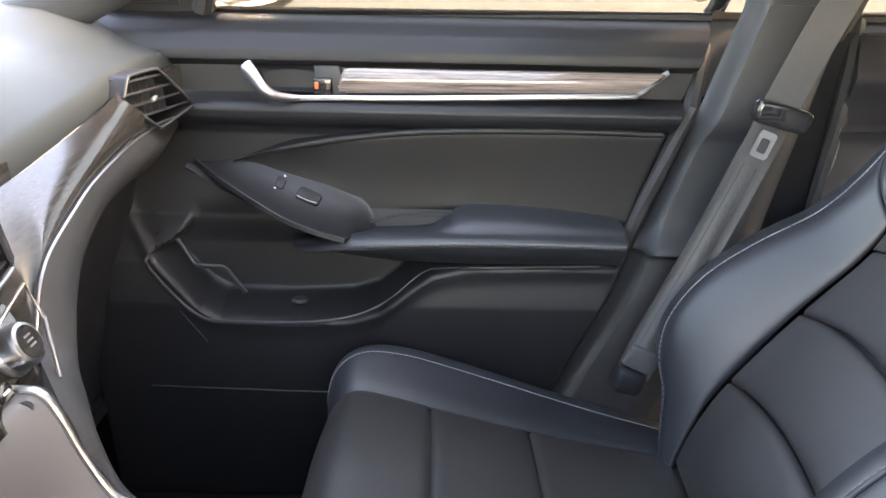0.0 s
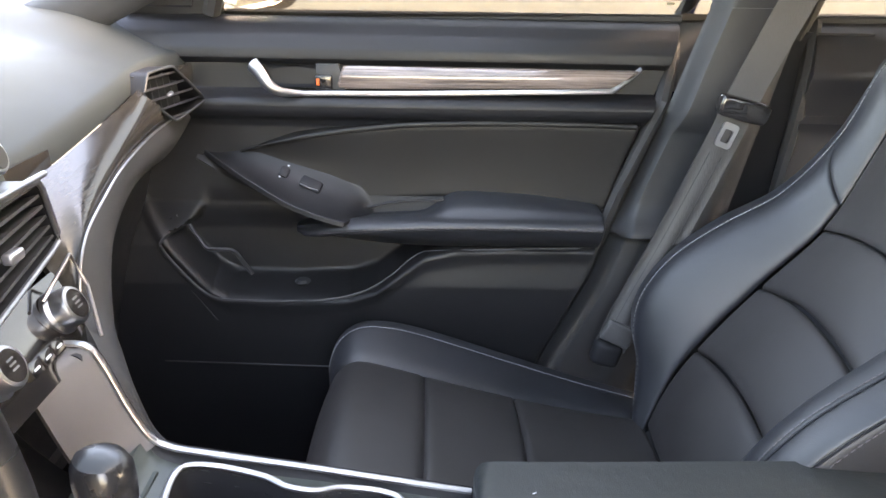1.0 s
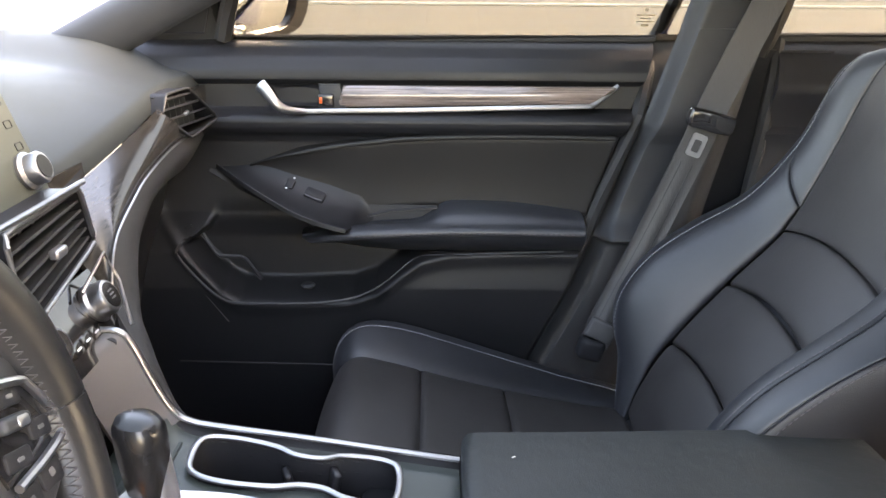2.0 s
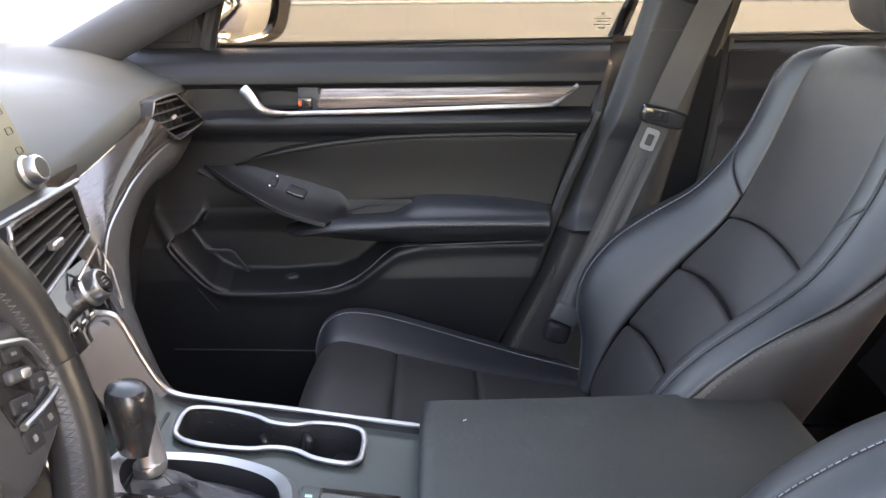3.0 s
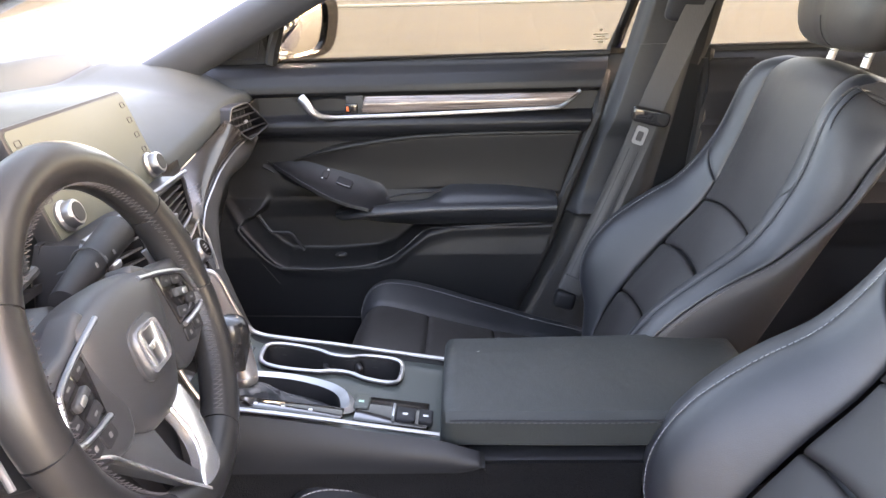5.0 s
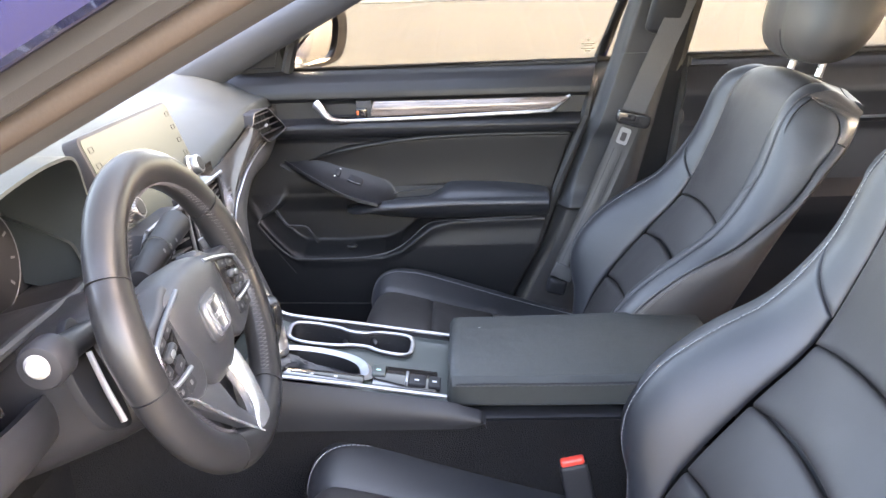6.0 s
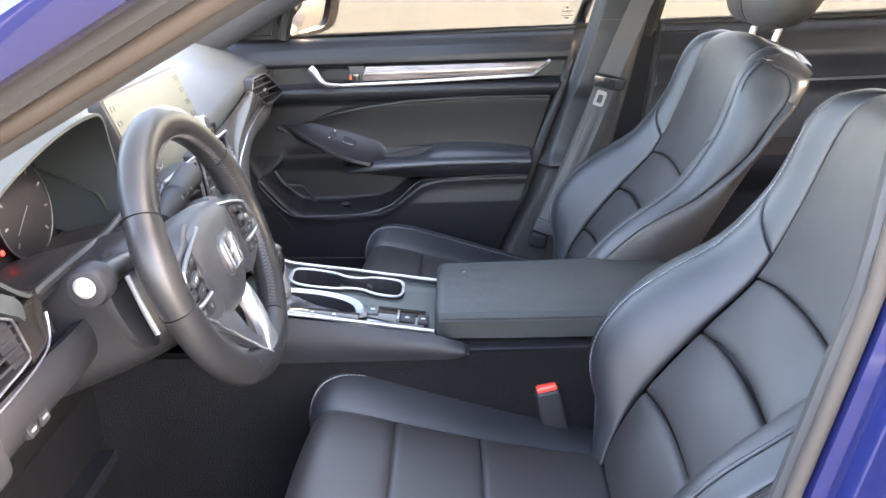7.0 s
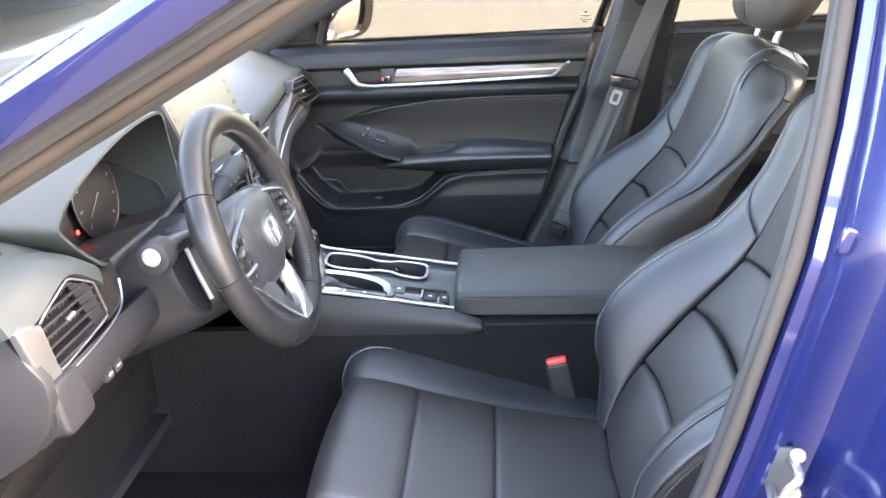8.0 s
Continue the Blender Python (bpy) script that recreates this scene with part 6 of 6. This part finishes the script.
# ---- centre console ----
console = thing("centre_console", (0.1, 0, 0.3), "black centre console with chrome strips and padded armrest", "console")
RAIL = [(-0.140, 0.772), (-0.118, 0.770), (-0.106, 0.755), (-0.090, 0.715), (-0.074, 0.684), (-0.056, 0.671), (-0.02, 0.664), (0.06, 0.652), (0.14, 0.639), (0.215, 0.627)]
for sg in (-1, 1):
    part("chrome_rail", sweep(curve([(x, sg * 0.112 if sg > 0 else -0.109, z + (0.0 if sg > 0 else 0.007 * smooth(-0.10, 0.0, x))) for x, z in RAIL], 60), 0.0040, 8, squash=(1.0, 0.7)), CHROME, console, "satin chrome console rail")

    def cheek(u, v):
        p = spline(RAIL + [(0.240, 0.619), (0.260, 0.611), (0.270, 0.604)], u)
        p.y += 0.0 if sg > 0 else 0.007 * smooth(-0.10, 0.0, p.x)
        low = Vector((p.x, sg * 0.128, min(p.y - 0.002, lerp(0.592, 0.600, smooth(0.8, 1.0, u)))))
        q = Vector((p.x, sg * (0.117 - 0.004 * smooth(0.8, 1.0, u)), p.y - 0.001)).lerp(low, v)
        return q + Vector((0, sg * 0.011 * math.sin(math.pi * (0.1 + 0.9 * v)) * smooth(1.0, 0.93, u), 0))
    part("cheek", sheet(cheek, 60, 12, 0.02, out=(0, sg, 0.2)), HARD, console, "padded knee rest along the console")
    part("side_panel", sheet(lambda u, v: (lerp(-0.88, 0.62, u), sg * (0.120 - 0.004 * v), lerp(0.600, 0.25, v)), 10, 8, 0.02, out=(0, sg, 0)), CARPET, console, "black carpeted console side")


def deck(u, v):
    p = spline(RAIL, lerp(0.42, 1.0, u))
    return Vector((p.x, lerp(-0.109, 0.109, v), p.y - 0.010))


CUPS = [(-0.042, 0.055), (-0.040, 0.092), (-0.012, 0.101), (0.030, 0.096), (0.052, 0.086), (0.078, 0.086), (0.100, 0.096), (0.138, 0.098), (0.154, 0.085), (0.154, 0.040), (0.142, 0.026), (0.108, 0.028), (0.086, 0.038), (0.062, 0.038), (0.038, 0.030), (-0.008, 0.028), (-0.034, 0.036)]
cup_line = [(p.x, p.y) for p in curve(CUPS, 72, True)]
SUR = [(-0.075, -0.020), (-0.060, -0.002), (0.0, 0.010), (0.050, 0.006), (0.085, -0.008), (0.101, -0.034), (0.098, -0.066), (0.040, -0.072), (-0.065, -0.076)]
GATE = [(p.x + 0.16 * (0.006 - p.x), p.y + 0.16 * (-0.034 - p.y)) for p in curve(SUR, 54, True)]
part("deck", cut_away(sheet(deck, 130, 90, 0.012, out=(0, 0, 1)), lambda p: within(cup_line, p.x, p.y) or within(GATE, p.x, p.y)), LEAD, console, "grey-green console deck")
for sg in (-1, 1):
    # the passenger-side face is grey, the driver-side one black
    part("leg_face", sheet(lambda u, v: Vector((spline(RAIL, u * 0.5).x - 0.035 * v, sg * lerp(0.110, 0.062, v), spline(RAIL, u * 0.5).y - 0.012 * v - 0.002)), 20, 6, 0.008, out=(0, -sg, 0.5)), LEGGREY if sg > 0 else HARD, console, "plastic face of the console leg")
part("cubby", sheet(lambda u, v: (lerp(-0.20, -0.125, v ** 2), lerp(-0.085, 0.085, u), lerp(0.77, 0.652, v)), 12, 12, 0.01, out=(1, 0, 0.3)), GLOSS, console, "gloss storage cubby under the climate panel")
part("cubby_floor", sheet(lambda u, v: (lerp(-0.125, -0.058, v), lerp(-0.085, 0.085, u), lerp(0.655, 0.664, v)), 6, 6, 0.01, out=(0, 0, 1)), LEAD, console)
# cup holders: a dark well with a chrome rim
def deck_z(x):
    pts = [spline(RAIL, i / 60) for i in range(24, 61)]
    return ramp_table([(p.x, p.y) for p in pts], x) - 0.010


ring = [Vector((p.x, p.y, deck_z(p.x) + 0.006)) for p in curve([(x, y, 0) for x, y in CUPS], 72, True)]
well = part("cup_holder", skin(bmesh.new(), [ring, [p - Vector((0, 0, 0.010)) for p in ring], [p.lerp(Vector((0.056, 0.062, p.z)), 0.06) - Vector((0, 0, 0.075)) for p in ring], [p.lerp(Vector((0.056, 0.062, p.z)), 0.97) - Vector((0, 0, 0.078)) for p in ring]], caps=False), HARD, console, "twin cup holder with chrome rim")
part("rim", sweep(ring, 0.0034, 10, closed=True, squash=(1.0, 0.7)), CHROME, well)
for x, y in ((0.046, 0.080), (0.090, 0.080)):
    part("grip_tab", block((0.008, 0.020, 0.030), (x, y, 0.620), (0, 10 if x > 0.06 else -10, 20), 0.003), SOFT, well)
# shifter: silver surround, leather boot, lever
ring = [Vector((p.x, p.y, deck_z(p.x) + 0.004)) for p in curve([(x, y, 0) for x, y in SUR], 54, True)]
inner = [p.lerp(Vector((0.006, -0.034, p.z)), 0.20) for p in ring]
bm = bmesh.new()
a, b, c = ([bm.verts.new(q) for q in r] for r in (ring, [p + Vector((0, 0, 0.006)) for p in [r0.lerp(r1, 0.35) for r0, r1 in zip(ring, inner)]], inner))
for r0, r1 in ((a, b), (b, c)):
    for i in range(54):
        j = (i + 1) % 54
        bm.faces.new((r0[i], r0[j], r1[j], r1[i]))
shifter = part("shift_surround", bm, SILVER, console, "satin silver shifter surround")
LEVER = Vector((-0.039, -0.033, 0.670))
part("gate_well", skin(bmesh.new(), [[p + Vector((0, 0, 0.0005)) for p in inner], [p - Vector((0, 0, 0.024)) for p in inner], [p.lerp(Vector((0.006, -0.034, p.z)), 0.97) - Vector((0, 0, 0.026)) for p in inner]], caps=False), HARD, shifter)
rings = []
for k in range(15):
    t = k / 14
    f = lerp(1.0, 0.145, t ** 0.5)
    c = Vector((0.006, -0.036, 0)).lerp(Vector((LEVER.x, LEVER.y, 0)), t ** 0.6)
    row = []
    for i, p in enumerate(inner):
        a = 2 * math.pi * i / len(inner)
        pleat = 1 + math.sin(math.pi * t) * (0.10 * math.sin(7 * a + 5 * t) + 0.05 * math.sin(13 * a - 9 * t))
        lift = 0.004 * math.sin(math.pi * t) * math.sin(5 * a + 11 * t)
        row.append(c + Vector(((p.x - 0.006) * f * 0.90 * pleat, (p.y + 0.036) * f * 0.74 * pleat, lerp(p.z - 0.016, LEVER.z, t ** 0.75) + lift)))
    rings.append(row)
part("boot", skin(bmesh.new(), rings), LEATHER, shifter, "creased leather shifter boot")
part("collar", lathe([(0.0, 0.0), (0.0150, 0.0), (0.0160, 0.003), (0.0150, 0.010), (0.0, 0.011)], frame_of(LEVER - Vector((0, 0, 0.002)), (1, 0, 0.12), (0, 1, 0)), 28), CHROME, shifter, "chrome collar under the gear knob")
part("lever", sweep(curve([(-0.036, -0.033, 0.674), (-0.037, -0.032, 0.700), (-0.039, -0.031, 0.725), (-0.042, -0.030, 0.746)], 14), 0.0125, 18, squash=(1.1, 0.8), taper=lambda t: 1.0 - 0.25 * t), SILVER, shifter, "silver gear lever shaft")
rings = []
for x, z, rx, ry in ((-0.048, 0.690, 0.010, 0.012), (-0.049, 0.692, 0.0150, 0.0160), (-0.0495, 0.705, 0.0165, 0.0175), (-0.050, 0.722, 0.0178, 0.0185), (-0.0505, 0.738, 0.0186, 0.0192), (-0.051, 0.750, 0.0180, 0.0188), (-0.0515, 0.7565, 0.0150, 0.0160), (-0.0515, 0.7585, 0.0100, 0.0110), (-0.0515, 0.759, 0.003, 0.003)):
    rings.append([Vector((x + 1.16 * rx * math.cos(2 * math.pi * k / 28), -0.031 + 1.16 * ry * math.sin(2 * math.pi * k / 28), z - 0.16 * rx * math.cos(2 * math.pi * k / 28))) for k in range(28)])
part("knob", skin(bmesh.new(), rings), KNOBBLACK, shifter, "satin black gear knob")
gate = part("gate_strip", block((0.170, 0.026, 0.006), (0.010, -0.0845, 0.6605), (0, 8.0, 0), 0.002), GLOSS, console)
for k in range(4):
    part("marking", block((0.005, 0.004, 0.001), (-0.048 + 0.034 * k, -0.086, 0.6719 - 0.0048 * k), (0, 8.0, 0), 0.0003), WHITE if k else AMBER, gate)
# switches and tray behind the shifter
bay = part("switch_bay", block((0.095, 0.062, 0.006), (0.152, -0.052, 0.632), (0, 8, 0), 0.002), GLOSS, console)
for k, (x, y, w) in enumerate(((0.112, -0.040, 0.020), (0.170, -0.060, 0.026), (0.196, -0.060, 0.018))):
    key = part("switch", block((w, 0.030, 0.009), (x, y, 0.640 - 0.13 * (x - 0.11)), (0, 8, 0), 0.0025), HARD if k else LEAD, bay)
    part("marking", block((0.007, 0.004, 0.001), (x, y - 0.004, 0.6455 - 0.13 * (x - 0.11)), (0, 8, 0), 0.0003), GREENMARK if not k else WHITE, key)
part("brake_switch_edge", block((0.004, 0.032, 0.011), (0.155, -0.060, 0.637), (0, 8, 0), 0.0015), SILVER, bay)


# armrest box with a padded lid
def lid_ring(x):
    f = smooth(0.205, 0.225, x) * 0.012
    z1 = 0.651 + f + 0.003 * smooth(0.3, 0.62, x)
    w0, w1 = -0.107 - 0.006 * smooth(0.22, 0.5, x), 0.121 + 0.003 * smooth(0.22, 0.5, x)
    sect = [(w0 + 0.012, z1 - 0.052), (w0, z1 - 0.044), (w0 - 0.001, z1 - 0.014), (w0 + 0.010, z1 - 0.003), (w0 + 0.05, z1), (0, z1 + 0.001), (w1 - 0.05, z1), (w1 - 0.010, z1 - 0.003), (w1, z1 - 0.014), (w1, z1 - 0.044), (w1 - 0.012, z1 - 0.052)]
    return [Vector((x, a, b)) for a, b in sect]


xs = [0.2165, 0.2185, 0.223, 0.235] + [lerp(0.26, 0.60, i / 16) for i in range(17)] + [0.612, 0.620]
rings = []
for i, x in enumerate(xs):
    r = lid_ring(x)
    c = sum(r, Vector()) / len(r)
    k = {0: 0.90, 1: 0.95, 2: 0.985, len(xs) - 1: 0.9, len(xs) - 2: 0.97}.get(i, 1.0)
    rings.append([c + (p - c) * k for p in r])
lid = part("armrest_lid", skin(bmesh.new(), rings), LIDHIDE, console, "padded grey-black armrest lid")
part("stitching", stitches([lid_ring(x)[2] + Vector((0, -0.0006, 0.0010)) for x in [lerp(0.228, 0.60, i / 40) for i in range(41)]], 0.0005, 0.004, 0.0018), WHEEL_THREAD, lid)
part("crease", sweep([lid_ring(x)[2] + Vector((0, 0.0002, 0.004)) for x in [lerp(0.228, 0.60, i / 40) for i in range(41)]], 0.0010, 6), HARD, lid)
part("armrest_box", block((0.52, 0.240, 0.085), (0.375, 0.002, 0.560), (0, 0, 0), 0.012), HARD, console, "black armrest box")
part("crumb", block((0.004, 0.0012, 0.0006), (0.265, 0.060, 0.6642), (0, 0, 30), 0.0003), WHITE, lid)

# driver-side belt buckle
buckle = thing("belt_buckle", (0.40, -0.121, 0.44), "black seat belt buckle with a red release button", "seat belt")
part("stalk", block((0.042, 0.024, 0.090), (0.403, -0.121, 0.487), (0, -12, 0), 0.006), HARD, buckle)
part("release_button", block((0.035, 0.018, 0.012), (0.393, -0.121, 0.534), (0, -12, 0), 0.004), RED, buckle, "red release button")
